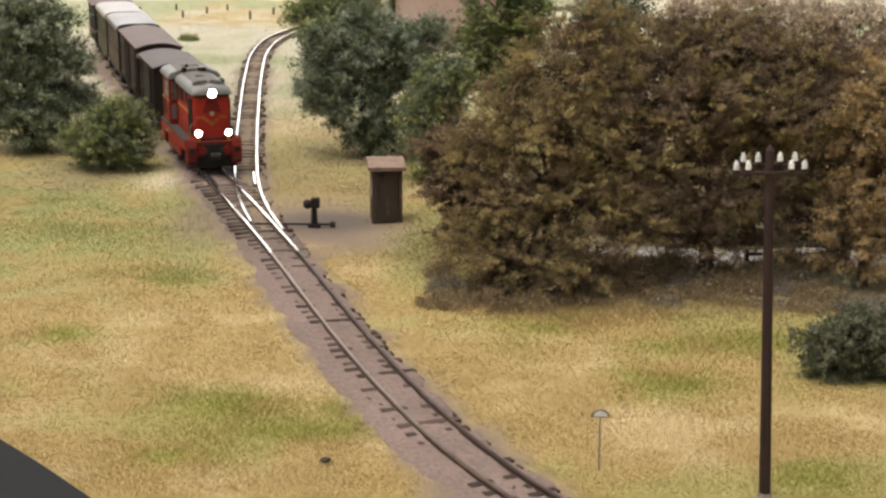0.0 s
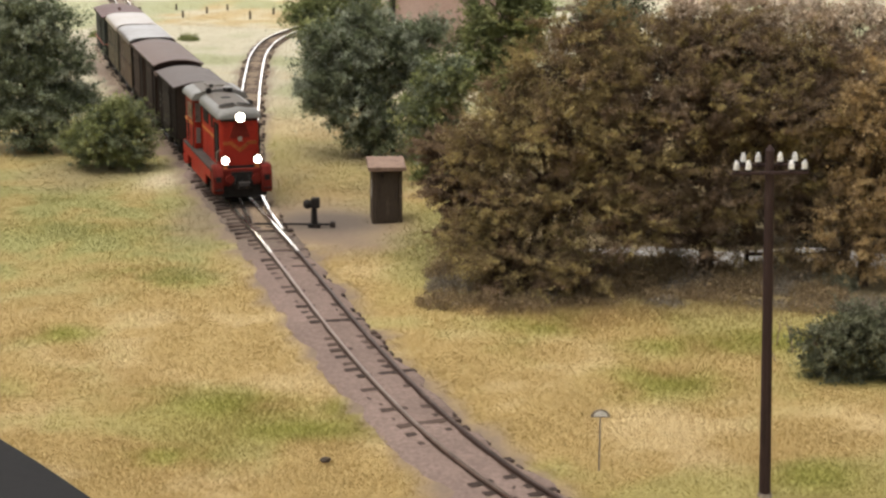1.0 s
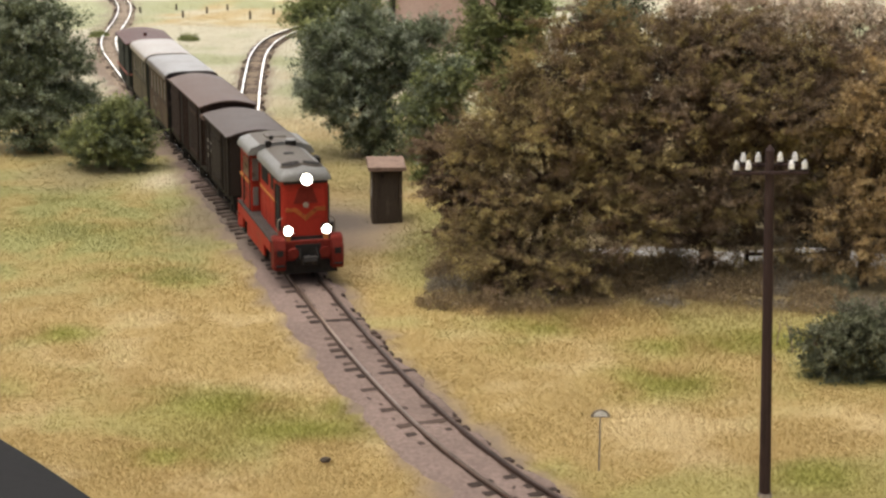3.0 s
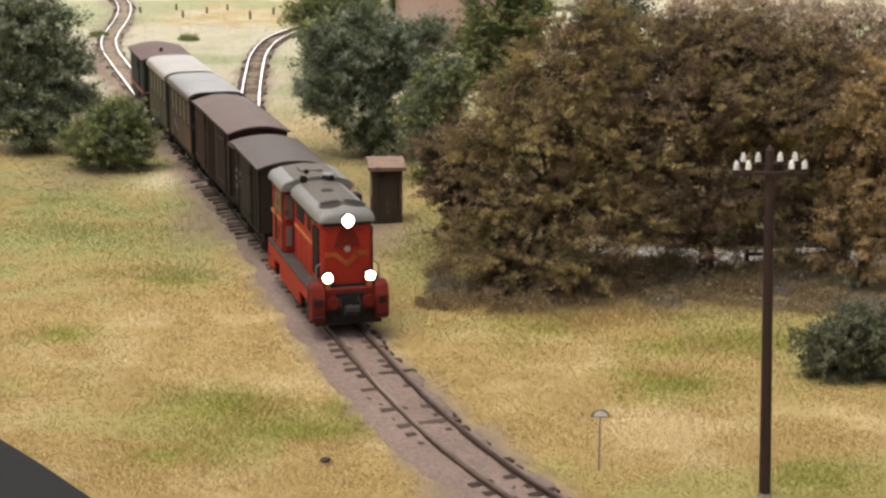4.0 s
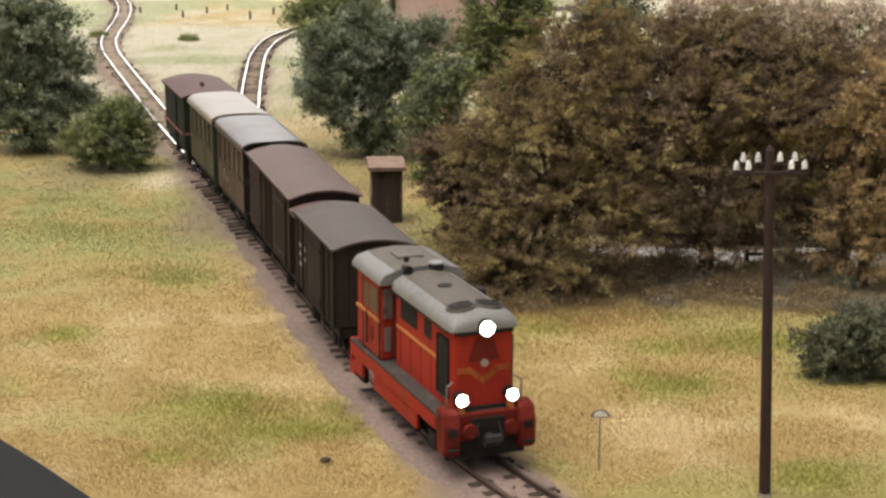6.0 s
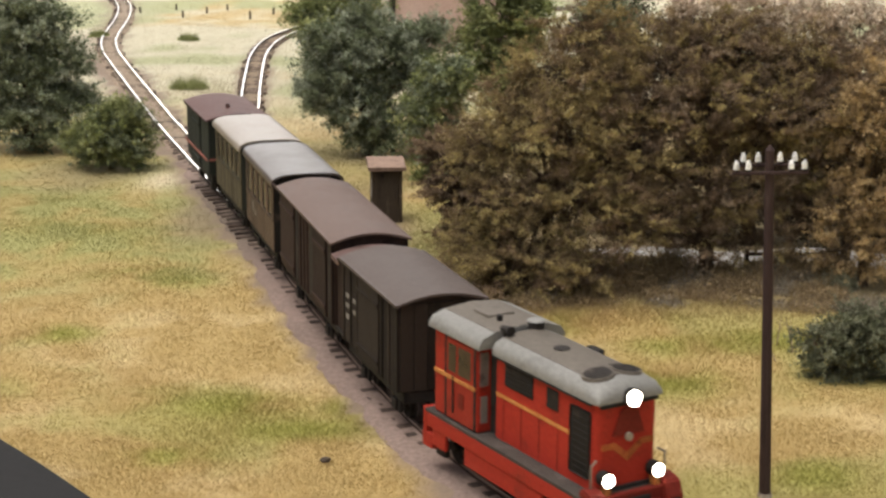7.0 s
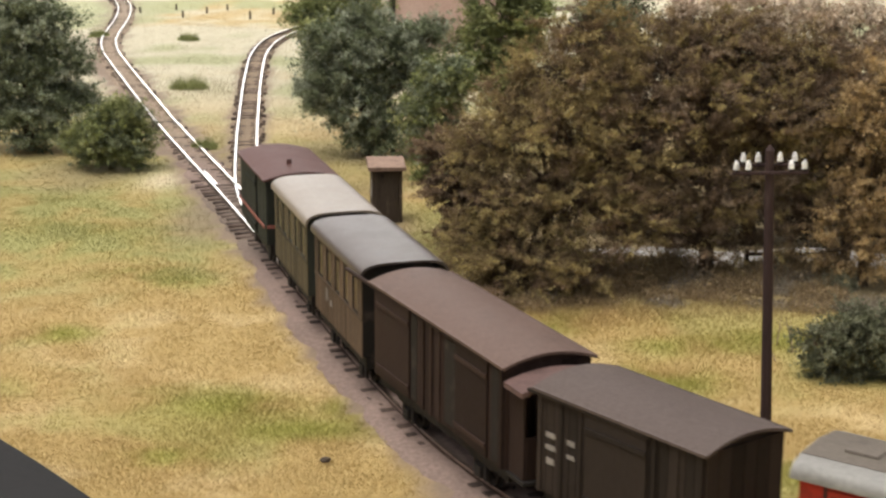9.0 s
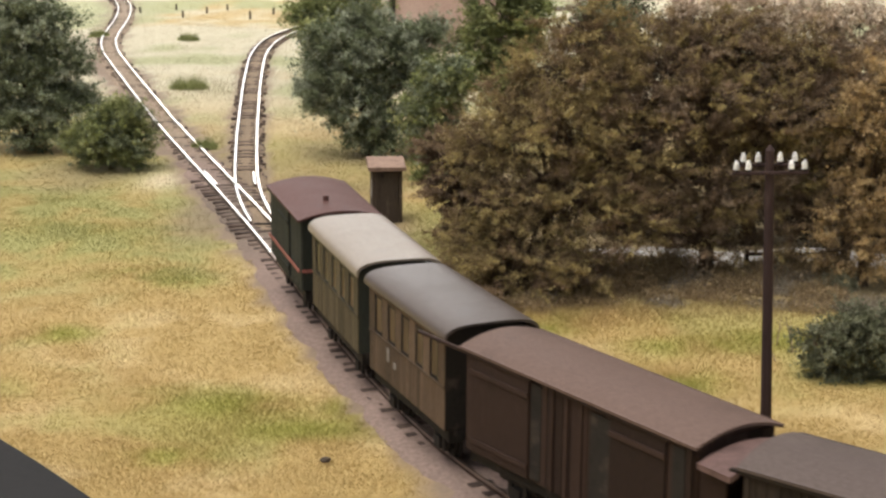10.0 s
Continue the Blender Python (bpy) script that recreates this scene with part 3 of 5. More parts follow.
def tree(name, x, y, masses, sprays, per, leaf, inner, tips, label, category, seed, trunk=0.2, reach=0.6, fuzz=0.045, spread=0.55, lift=0.12, group="", hub=None, flat=1.0, deep=0.15, core=0):
    """A tree whose crown is made of forked sprays that grow out of uneven masses (dx, dy, dz, radius x, radius y,
    radius z);
    each spray carries many small leaves along its fingers, darker and brownish near the wood and fresher at the tips."""
    rs = np.random.RandomState(seed)
    top = thing(name, at(x, y, 0), label, category, group)
    limbwork(top, masses, trunk, hub or 0.5 * max(m[2] for m in masses), rs)
    M = np.array(masses, float)
    area = (M[:, 3] * M[:, 4] * M[:, 5]) ** (2 / 3)
    which = rs.choice(len(M), sprays, p=area / area.sum())
    u = rs.normal(size=(sprays, 3)) + np.array([0, 0, 0.12])
    u /= np.linalg.norm(u, axis=1)[:, None]
    R = M[which, 3:]
    root = M[which, :3] + u * R * rs.uniform(deep, 0.8, (sprays, 1)) ** 0.6
    way = (u * R / R.max(1)[:, None] + rs.normal(size=(sprays, 3)) * 0.3) * np.array([1, 1, flat]) + np.array([0, 0, lift])
    way /= np.linalg.norm(way, axis=1)[:, None]
    size = reach * rs.uniform(0.5, 1.3, sprays)
    nf = 7
    fork = rs.normal(size=(sprays, nf, 3)) * spread * np.array([1, 1, 0.6 * flat])
    start = rs.uniform(0.0, 0.75, (sprays, nf))
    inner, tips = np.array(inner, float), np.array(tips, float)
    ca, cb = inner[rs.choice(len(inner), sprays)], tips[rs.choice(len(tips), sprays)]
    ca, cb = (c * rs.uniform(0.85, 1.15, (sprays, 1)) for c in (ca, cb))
    n = sprays * per
    k, f, v = np.repeat(np.arange(sprays), per), rs.randint(0, nf, n), rs.uniform(0, 1, n) ** 0.8
    along = start[k, f] + 0.5 * v
    q = root[k] + way[k] * (size[k] * along)[:, None] + fork[k, f] * (size[k] * 0.75 * v)[:, None]
    q = q + rs.normal(size=(n, 3)) * (fuzz * (1.35 - 0.7 * v))[:, None]
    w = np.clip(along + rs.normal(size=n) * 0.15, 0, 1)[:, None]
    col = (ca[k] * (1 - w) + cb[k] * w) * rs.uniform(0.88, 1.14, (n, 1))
    if core:                                    # dead brown twiggery in the crown's heart, darkened for the shade inside
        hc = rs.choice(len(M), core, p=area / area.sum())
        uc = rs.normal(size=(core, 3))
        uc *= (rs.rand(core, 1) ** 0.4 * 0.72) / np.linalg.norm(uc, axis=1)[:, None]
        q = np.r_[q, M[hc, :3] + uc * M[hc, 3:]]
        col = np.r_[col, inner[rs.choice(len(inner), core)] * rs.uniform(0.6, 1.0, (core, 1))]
        n += core
    q[:, 2] = np.maximum(q[:, 2], 0.04 + 0.1 * rs.rand(n))
    a1, a2 = rs.normal(size=(n, 3)), rs.normal(size=(n, 3))
    a1 /= np.linalg.norm(a1, axis=1)[:, None]
    a2 -= a1 * (a1 * a2).sum(1)[:, None]
    a2 /= np.linalg.norm(a2, axis=1)[:, None]
    sz = leaf * rs.uniform(0.55, 1.35, (n, 1))
    pts = np.stack([q - a1 * sz + a2 * sz * 0.5, q - a1 * sz * 0.6 - a2 * sz * 0.6, q + a1 * sz], 1).reshape(-1, 3)
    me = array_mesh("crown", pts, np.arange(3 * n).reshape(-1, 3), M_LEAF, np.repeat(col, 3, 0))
    crown = new("crown", me)
    crown.parent = top
    return top


def masses_in(seed, n, cx, cy, cz, rx, ry, rz, r0, r1):
    """Uneven masses filling an ellipsoid."""
    rs = np.random.RandomState(seed)
    out = []
    for _ in range(n):
        u = rs.normal(size=3)
        u = u / np.linalg.norm(u) * rs.uniform(0.45, 1.0)
        r = rs.uniform(r0, r1)
        out.append((cx + u[0] * rx, cy + u[1] * ry, max(r * 0.7, cz + u[2] * rz), r * rs.uniform(0.9, 1.25), r * rs.uniform(0.9, 1.2), r * rs.uniform(0.7, 0.95)))
    return out


def scrub(x, y, wide, high, strands, colours, label, seed, group):
    """A low tangle: thin leaning stems with scattered dry leaves."""
    rs = np.random.RandomState(seed)
    top = thing("shrub", at(x, y, 0), label, "shrub", group)
    n = strands
    r = wide * np.sqrt(rs.rand(n))
    a = rs.uniform(0, 2 * np.pi, n)
    base = np.c_[r * np.cos(a), r * np.sin(a) * 0.7, np.full(n, -0.03)]
    dome = np.sqrt(np.clip(1.08 - (r / wide) ** 2, 0.08, 1))
    h = high * dome * rs.uniform(0.35, 1.15, n)
    tip = base + np.c_[rs.normal(size=n) * 0.3 * h + 0.25 * base[:, 0] * h, rs.normal(size=n) * 0.3 * h, h]
    b = rs.uniform(0, np.pi, n)
    side = np.c_[np.cos(b), np.sin(b), np.zeros(n)] * 0.012
    v = np.stack([base - side, base + side, tip], 1).reshape(-1, 3)
    base_c = np.array(colours, float)
    c = base_c[rs.choice(len(base_c), n)] * rs.uniform(0.8, 1.2, (n, 1))
    ob = new("tangle", array_mesh("tangle", v, np.arange(3 * n).reshape(-1, 3), M_LEAF, np.repeat(c, 3, 0)))
    ob.parent = top
    per = 5
    f = rs.uniform(0.25, 1.0, (n, per, 1))
    q = (base[:, None] * (1 - f) + tip[:, None] * f + rs.normal(size=(n, per, 3)) * 0.05).reshape(-1, 3)
    q[:, 2] = np.maximum(q[:, 2], 0.02)
    o = rs.normal(size=(3, len(q), 3)) * 0.022
    pts = np.stack([q + o[0], q + o[1], q + o[2]], 1).reshape(-1, 3)
    col = np.repeat(c, per, 0) * rs.uniform(0.85, 1.2, (len(q), 1))
    ob = new("foliage", array_mesh("foliage", pts, np.arange(len(pts)).reshape(-1, 3), M_LEAF, np.repeat(col, 3, 0)))
    ob.parent = top


# brown twig tones, darkened so the inner shade of the crowns is in them
WOODY_SHADED = [(0.095, 0.062, 0.04), (0.12, 0.078, 0.05), (0.08, 0.055, 0.037)]
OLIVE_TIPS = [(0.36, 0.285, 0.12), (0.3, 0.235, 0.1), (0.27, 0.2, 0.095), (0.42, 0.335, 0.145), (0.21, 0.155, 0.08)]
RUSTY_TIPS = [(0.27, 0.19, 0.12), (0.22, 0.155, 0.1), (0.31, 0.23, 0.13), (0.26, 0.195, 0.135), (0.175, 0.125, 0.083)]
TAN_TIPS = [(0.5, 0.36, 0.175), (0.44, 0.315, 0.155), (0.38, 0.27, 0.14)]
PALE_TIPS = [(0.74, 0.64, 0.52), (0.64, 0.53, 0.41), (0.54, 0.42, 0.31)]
# dark twig tones that also carry the shade behind the autumn trees
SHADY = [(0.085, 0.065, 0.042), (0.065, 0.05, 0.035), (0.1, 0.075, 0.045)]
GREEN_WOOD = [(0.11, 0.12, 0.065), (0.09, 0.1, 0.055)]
DEEP = [(0.2, 0.225, 0.135), (0.26, 0.29, 0.2), (0.15, 0.175, 0.1), (0.36, 0.385, 0.29)]
MID = [(0.25, 0.275, 0.105), (0.19, 0.215, 0.085), (0.34, 0.355, 0.155)]


def build_trees():
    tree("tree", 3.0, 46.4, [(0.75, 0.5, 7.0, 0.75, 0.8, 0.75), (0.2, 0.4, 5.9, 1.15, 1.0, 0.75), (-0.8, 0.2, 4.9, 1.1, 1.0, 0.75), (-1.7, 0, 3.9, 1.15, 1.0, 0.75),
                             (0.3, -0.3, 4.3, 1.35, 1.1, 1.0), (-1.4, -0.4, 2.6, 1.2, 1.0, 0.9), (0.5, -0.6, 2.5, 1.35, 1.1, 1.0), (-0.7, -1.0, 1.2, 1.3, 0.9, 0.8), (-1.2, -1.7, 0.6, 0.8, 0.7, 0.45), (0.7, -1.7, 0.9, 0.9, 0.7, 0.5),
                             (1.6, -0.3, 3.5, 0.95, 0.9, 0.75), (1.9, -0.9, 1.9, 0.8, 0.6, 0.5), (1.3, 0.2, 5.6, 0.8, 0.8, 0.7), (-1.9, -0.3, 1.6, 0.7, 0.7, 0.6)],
         820, 400, 0.027, WOODY_SHADED, OLIVE_TIPS + RUSTY_TIPS[:1], "broad olive and ochre autumn tree with foliage down to the grass", "tree", 62, 0.19, 0.82, 0.045, 0.48, 0.25, group="autumn trees", flat=0.8, deep=0.4, core=45000)
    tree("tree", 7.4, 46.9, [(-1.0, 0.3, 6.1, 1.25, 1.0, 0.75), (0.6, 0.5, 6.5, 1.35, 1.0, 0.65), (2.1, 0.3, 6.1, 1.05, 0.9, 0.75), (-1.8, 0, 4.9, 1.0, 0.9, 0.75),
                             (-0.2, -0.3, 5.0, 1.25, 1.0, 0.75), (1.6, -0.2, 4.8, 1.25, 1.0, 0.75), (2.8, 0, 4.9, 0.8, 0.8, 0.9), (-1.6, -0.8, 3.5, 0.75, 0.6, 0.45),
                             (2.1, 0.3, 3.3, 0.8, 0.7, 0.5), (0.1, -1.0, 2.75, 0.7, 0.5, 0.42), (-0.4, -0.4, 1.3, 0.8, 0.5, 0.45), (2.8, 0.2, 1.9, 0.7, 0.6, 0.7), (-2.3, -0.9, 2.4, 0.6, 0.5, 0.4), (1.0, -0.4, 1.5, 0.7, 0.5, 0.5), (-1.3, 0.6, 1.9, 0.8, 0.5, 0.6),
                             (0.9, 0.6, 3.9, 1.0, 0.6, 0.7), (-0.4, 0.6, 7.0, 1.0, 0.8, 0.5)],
         880, 360, 0.027, WOODY_SHADED, RUSTY_TIPS + OLIVE_TIPS[1:4], "tall rusty brown spreading tree with open dark gaps below", "tree", 64, 0.23, 0.78, 0.045, 0.48, 0.25, group="autumn trees", hub=3.2, flat=0.8, deep=0.4, core=35000)
    tree("tree", 0.4, 48.4, [(-0.35, 0, 3.4, 0.75, 0.7, 0.6), (-0.05, -0.3, 2.4, 0.8, 0.8, 0.7), (0.3, -0.5, 1.2, 0.7, 0.7, 0.65), (0.8, -0.8, 0.6, 0.7, 0.6, 0.5)],
         330, 180, 0.036, WOODY_SHADED, RUSTY_TIPS, "small reddish brown tree leaning over beside the outhouse", "tree", 94, 0.1, 0.42, 0.04, 0.36, 0.2, group="autumn trees", flat=0.6, deep=0.35, core=5000)
    tree("tree", 11.7, 46.4, [(-0.1, 0, 5.5, 0.75, 0.8, 0.8), (-0.6, -0.4, 1.2, 0.8, 0.6, 0.7), (0.5, -0.3, 1.4, 0.8, 0.6, 0.7), (-0.2, 0, 4.5, 0.95, 0.9, 1.0), (0.2, 0, 3.0, 0.9, 0.9, 0.9), (-0.7, -0.3, 2.3, 0.7, 0.6, 0.55), (1.0, 0.2, 5.0, 1.0, 0.9, 1.3), (1.0, 0, 2.6, 1.0, 0.9, 1.2)],
         520, 190, 0.034, RUSTY_TIPS, TAN_TIPS, "tan and orange feathery tree beside the brown trees", "tree", 66, 0.16, 0.5, 0.045, group="autumn trees")
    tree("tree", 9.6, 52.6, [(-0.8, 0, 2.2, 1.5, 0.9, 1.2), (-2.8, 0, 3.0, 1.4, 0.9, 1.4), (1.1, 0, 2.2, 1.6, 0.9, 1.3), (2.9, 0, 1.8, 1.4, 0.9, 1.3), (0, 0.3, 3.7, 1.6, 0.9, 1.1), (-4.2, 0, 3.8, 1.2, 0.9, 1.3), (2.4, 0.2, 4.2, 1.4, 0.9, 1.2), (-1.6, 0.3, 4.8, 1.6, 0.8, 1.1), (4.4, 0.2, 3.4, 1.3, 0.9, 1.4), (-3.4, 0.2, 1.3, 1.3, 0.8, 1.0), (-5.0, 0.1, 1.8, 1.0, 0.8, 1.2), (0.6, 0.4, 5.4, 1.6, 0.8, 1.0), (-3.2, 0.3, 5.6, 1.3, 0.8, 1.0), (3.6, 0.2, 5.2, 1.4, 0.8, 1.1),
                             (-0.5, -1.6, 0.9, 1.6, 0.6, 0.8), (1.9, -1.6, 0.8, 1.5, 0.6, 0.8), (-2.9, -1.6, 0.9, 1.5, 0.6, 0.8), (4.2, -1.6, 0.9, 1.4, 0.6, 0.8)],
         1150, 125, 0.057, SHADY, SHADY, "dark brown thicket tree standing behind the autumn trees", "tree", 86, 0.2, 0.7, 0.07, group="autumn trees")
    # leftmost masses added in pale colour for the lit tips atop the brown tree
    tree("tree", 11.5, 47.9, [(0, 0, 7.1, 0.9, 0.8, 0.55), (0.9, 0, 6.5, 0.8, 0.8, 0.6), (-1.4, 0.1, 7.3, 0.9, 0.8, 0.4), (1.4, 0, 7.3, 0.8, 0.8, 0.6), (-2.9, 0.1, 7.5, 0.9, 0.8, 0.35), (-4.3, 0.1, 7.45, 0.8, 0.8, 0.35), (0.2, 0.3, 5.6, 1.0, 0.8, 0.8)],
         520, 120, 0.04, RUSTY_TIPS, PALE_TIPS, "pale cream and pink blossoming tree among the brown ones", "tree", 92, 0.16, 0.5, 0.05, group="autumn trees", deep=0.3)
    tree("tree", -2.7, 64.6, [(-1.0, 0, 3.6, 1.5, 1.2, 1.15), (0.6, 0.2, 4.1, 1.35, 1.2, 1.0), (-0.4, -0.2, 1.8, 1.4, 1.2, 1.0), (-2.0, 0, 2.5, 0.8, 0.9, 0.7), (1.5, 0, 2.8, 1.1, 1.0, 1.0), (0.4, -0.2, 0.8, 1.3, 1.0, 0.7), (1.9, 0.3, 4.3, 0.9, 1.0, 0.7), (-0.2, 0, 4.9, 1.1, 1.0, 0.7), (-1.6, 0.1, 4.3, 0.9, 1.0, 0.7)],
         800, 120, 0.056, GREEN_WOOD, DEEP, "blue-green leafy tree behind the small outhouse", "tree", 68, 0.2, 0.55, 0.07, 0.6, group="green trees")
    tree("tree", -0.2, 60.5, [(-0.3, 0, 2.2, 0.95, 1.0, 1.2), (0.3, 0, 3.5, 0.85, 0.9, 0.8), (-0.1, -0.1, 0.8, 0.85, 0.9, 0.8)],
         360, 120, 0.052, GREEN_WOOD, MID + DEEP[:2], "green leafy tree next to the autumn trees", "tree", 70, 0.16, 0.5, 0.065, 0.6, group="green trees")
    tree("tree", 2.3, 68, [(-0.3, 0, 5.3, 1.1, 1.0, 1.3), (-0.9, 0, 3.6, 0.9, 0.9, 1.1), (0.9, 0, 4.8, 0.8, 0.9, 1.3), (0.1, 0.1, 6.6, 0.9, 0.9, 0.9), (0.2, 0, 2.6, 1.1, 1.0, 1.2)],
         460, 110, 0.062, GREEN_WOOD, MID, "tall mid-green tree rising behind the others", "tree", 72, 0.2, 0.6, 0.08, 0.6, group="green trees")
    tree("tree", 6.9, 69, [(0, 0, 5.2, 0.9, 0.9, 1.0), (0.3, 0, 3.6, 1.0, 0.9, 1.1), (-0.6, 0, 4.3, 0.8, 0.8, 1.0)],
         200, 90, 0.075, GREEN_WOOD, DEEP[:3], "dark green tree far behind the autumn trees", "tree", 80, 0.18, 0.6, 0.08, 0.6, group="green trees")
    tree("tree", -5.3, 84, masses_in(87, 12, 0.4, 0, 2.7, 2.0, 1.2, 1.5, 0.7, 1.1),
         420, 90, 0.08, GREEN_WOOD, MID, "light green bushy tree beside the branch line", "tree", 88, 0.14, 0.6, 0.08, 0.6, group="green trees")
    tree("tree", -15.9, 65.2, [(0.4, 0, 4.7, 1.5, 1.3, 1.1), (1.2, 0.1, 3.0, 1.35, 1.2, 1.2), (-0.3, -0.2, 2.3, 1.5, 1.2, 1.4), (1.7, 0, 1.6, 0.95, 1.0, 1.0), (0.2, -0.2, 1.0, 1.5, 1.2, 0.9), (-0.9, 0, 4.2, 1.4, 1.2, 1.2), (-1.9, 0, 2.6, 1.4, 1.2, 1.6), (-0.6, 0.2, 6.0, 1.2, 1.0, 0.8)],
         850, 120, 0.058, GREEN_WOOD, DEEP, "large blue-green tree beside the line", "tree", 74, 0.22, 0.6, 0.075, 0.6, group="green trees")
    tree("bush", -12.2, 62.2, [(0.1, 0, 1.4, 1.1, 0.9, 0.8), (-0.8, -0.1, 0.8, 0.9, 0.8, 0.65), (0.8, 0, 1.5, 0.7, 0.7, 0.7), (0.4, 0, 2.1, 0.5, 0.5, 0.4), (0.6, -0.1, 0.6, 0.8, 0.8, 0.5)],
         420, 120, 0.046, GREEN_WOOD, MID + DEEP[:1], "rounded mid-green bush beside the track", "bush", 76, 0.09, 0.42, 0.06, 0.6)
    tree("bush", 9.5, 38.5, [(0, 0, 0.9, 0.75, 0.7, 0.5), (-0.4, 0, 0.4, 0.6, 0.6, 0.4), (0.6, 0, 0.45, 0.6, 0.6, 0.5), (0.2, 0, 1.4, 0.38, 0.4, 0.3), (-0.85, 0, 0.85, 0.35, 0.35, 0.2), (0.9, 0.1, 1.1, 0.5, 0.5, 0.4)],
         330, 120, 0.036, [(0.08, 0.075, 0.045)], [(0.13, 0.14, 0.085), (0.17, 0.18, 0.11), (0.1, 0.11, 0.06), (0.2, 0.205, 0.135)], "low dark green bush in the dry grass", "bush", 78, 0.06, 0.34, 0.04, 0.6)
    # tangled undergrowth along the foot of the autumn trees
    rs = np.random.RandomState(90)
    dry = [(0.31, 0.225, 0.12), (0.25, 0.18, 0.105), (0.36, 0.265, 0.14), (0.22, 0.17, 0.11)]
    grey = [(0.25, 0.21, 0.16), (0.2, 0.17, 0.13), (0.29, 0.25, 0.19)]
    for k in range(46):
        row = k % 3
        x = 0.5 + (k // 3) * 0.72 + rs.uniform(-0.4, 0.4)
        y = 44.2 + 1.15 * row + rs.uniform(-0.45, 0.45) + (0.5 if x < 1.5 else 0)
        scrub(x, y, rs.uniform(0.55, 0.95), rs.uniform(0.4, 0.85) * (0.6, 0.9, 1.2)[row], 850, grey if k % 4 == 1 else dry, "low tangled grey-brown scrub at the foot of the trees", 200 + k, "undergrowth")
    for k in range(9):
        scrub(4.6 + k * 0.85 + rs.uniform(-0.3, 0.3), 47.6 + rs.uniform(-0.2, 0.2), rs.uniform(0.4, 0.65), rs.uniform(0.5, 1.25), 600, dry, "ragged brown scrub beside the gravel lane", 260 + k, "lane scrub")
    for x, y, h in ((4.6, 46.9, 0.75), (5.6, 47.4, 0.5), (9.3, 46.9, 0.55), (10.8, 46.3, 0.6)):
        scrub(x, y, 0.75, h, 900, [(0.33, 0.34, 0.23), (0.27, 0.28, 0.19), (0.38, 0.38, 0.28)], "pale sage-green scrub under the trees", int(240 + x), "sage scrub")
    # far shrubs on the pale field
    for x, y, r in ((-14.5, 97.6, 0.36), (-12.0, 80.5, 0.55), (-9.3, 66.0, 0.3), (-19.8, 99, 0.35)):
        scrub(x, y, r * 1.6, r * 1.3, 500, MID, "small green shrub on the pale field", int(150 + x), "field shrubs")


# ---- rolling stock: forward is +y, z = 0 at the rail top ----
def arch(half, z_eave, rise, thick, n=10):
    o = [(half * (2 * i / n - 1), z_eave + rise * (1 - (2 * i / n - 1) ** 2)) for i in range(n + 1)]
    return o + [(x, z - thick) for x, z in reversed(o)]


def wheelset(vehicle, y, r=0.33):
    bm = bmesh.new()
    rod(bm, (-0.6, 0, 0), (0.6, 0, 0), 0.06)
    for sx in (-1, 1):
        rod(bm, (sx * 0.36, 0, 0), (sx * 0.46, 0, 0), r, r, 20)
        rod(bm, (sx * 0.33, 0, 0), (sx * 0.37, 0, 0), r + 0.05, r + 0.05, 20)
        for k in range(6):
            a = k * math.pi / 3
            rod(bm, (sx * 0.47, 0.07 * math.cos(a), 0.07 * math.sin(a)), (sx * 0.47, 0.26 * math.cos(a), 0.26 * math.sin(a)), 0.03, 0.03, 4)
    ob = part("wheelset", bm, M_BLACK, vehicle, "dark steel wheels on an axle")
    ob.matrix_basis = at(0, y, r)
    return ob


WHEELS = []


def underframe(v, half, y0, y1, base, r=0.33):
    part("underframe", boxes((-half + 0.08, -half + 0.2, y0, y1, 0.62, 0.86), (half - 0.2, half - 0.08, y0, y1, 0.62, 0.86),
                             (-half + 0.08, half - 0.08, y0, y0 + 0.12, 0.6, 0.86), (-half + 0.08, half - 0.08, y1 - 0.12, y1, 0.6, 0.86), bevel=0.015), M_BLACK, v)
    for s in (-1, 1):
        part("coupling", rods(((0, y1 if s > 0 else y0, 0.62), (0, (y1 + 0.28) if s > 0 else (y0 - 0.28), 0.62), 0.08),
                              ((-0.16, (y1 + 0.28) if s > 0 else (y0 - 0.28), 0.62), (0.16, (y1 + 0.28) if s > 0 else (y0 - 0.28), 0.62), 0.1)), M_BLACK, v)
    for y in base:
        for sx in (-1, 1):
            part("axle_guard", boxes((sx * 0.62, sx * 0.70, y - 0.28, y - 0.16, 0.2, 0.64), (sx * 0.62, sx * 0.70, y + 0.16, y + 0.28, 0.2, 0.64),
                                     (sx * 0.6, sx * 0.76, y - 0.14, y + 0.14, 0.22, 0.46), (sx * 0.63, sx * 0.69, y - 0.55, y + 0.55, 0.5, 0.56), bevel=0.01), M_BLACK, v)
        WHEELS.append((wheelset(v, y, r), y, r))


def plank_side(v, sx, half, y0, y1, z0, z1, material, n):
    w = (y1 - y0) / n
    for k in range(n):
        bm = bmesh.new()
        box(bm, sx * half, sx * (half + 0.035), y0 + k * w + 0.008, y0 + (k + 1) * w - 0.008, z0, z1, 0.008)
        part("board", bm, material, v)


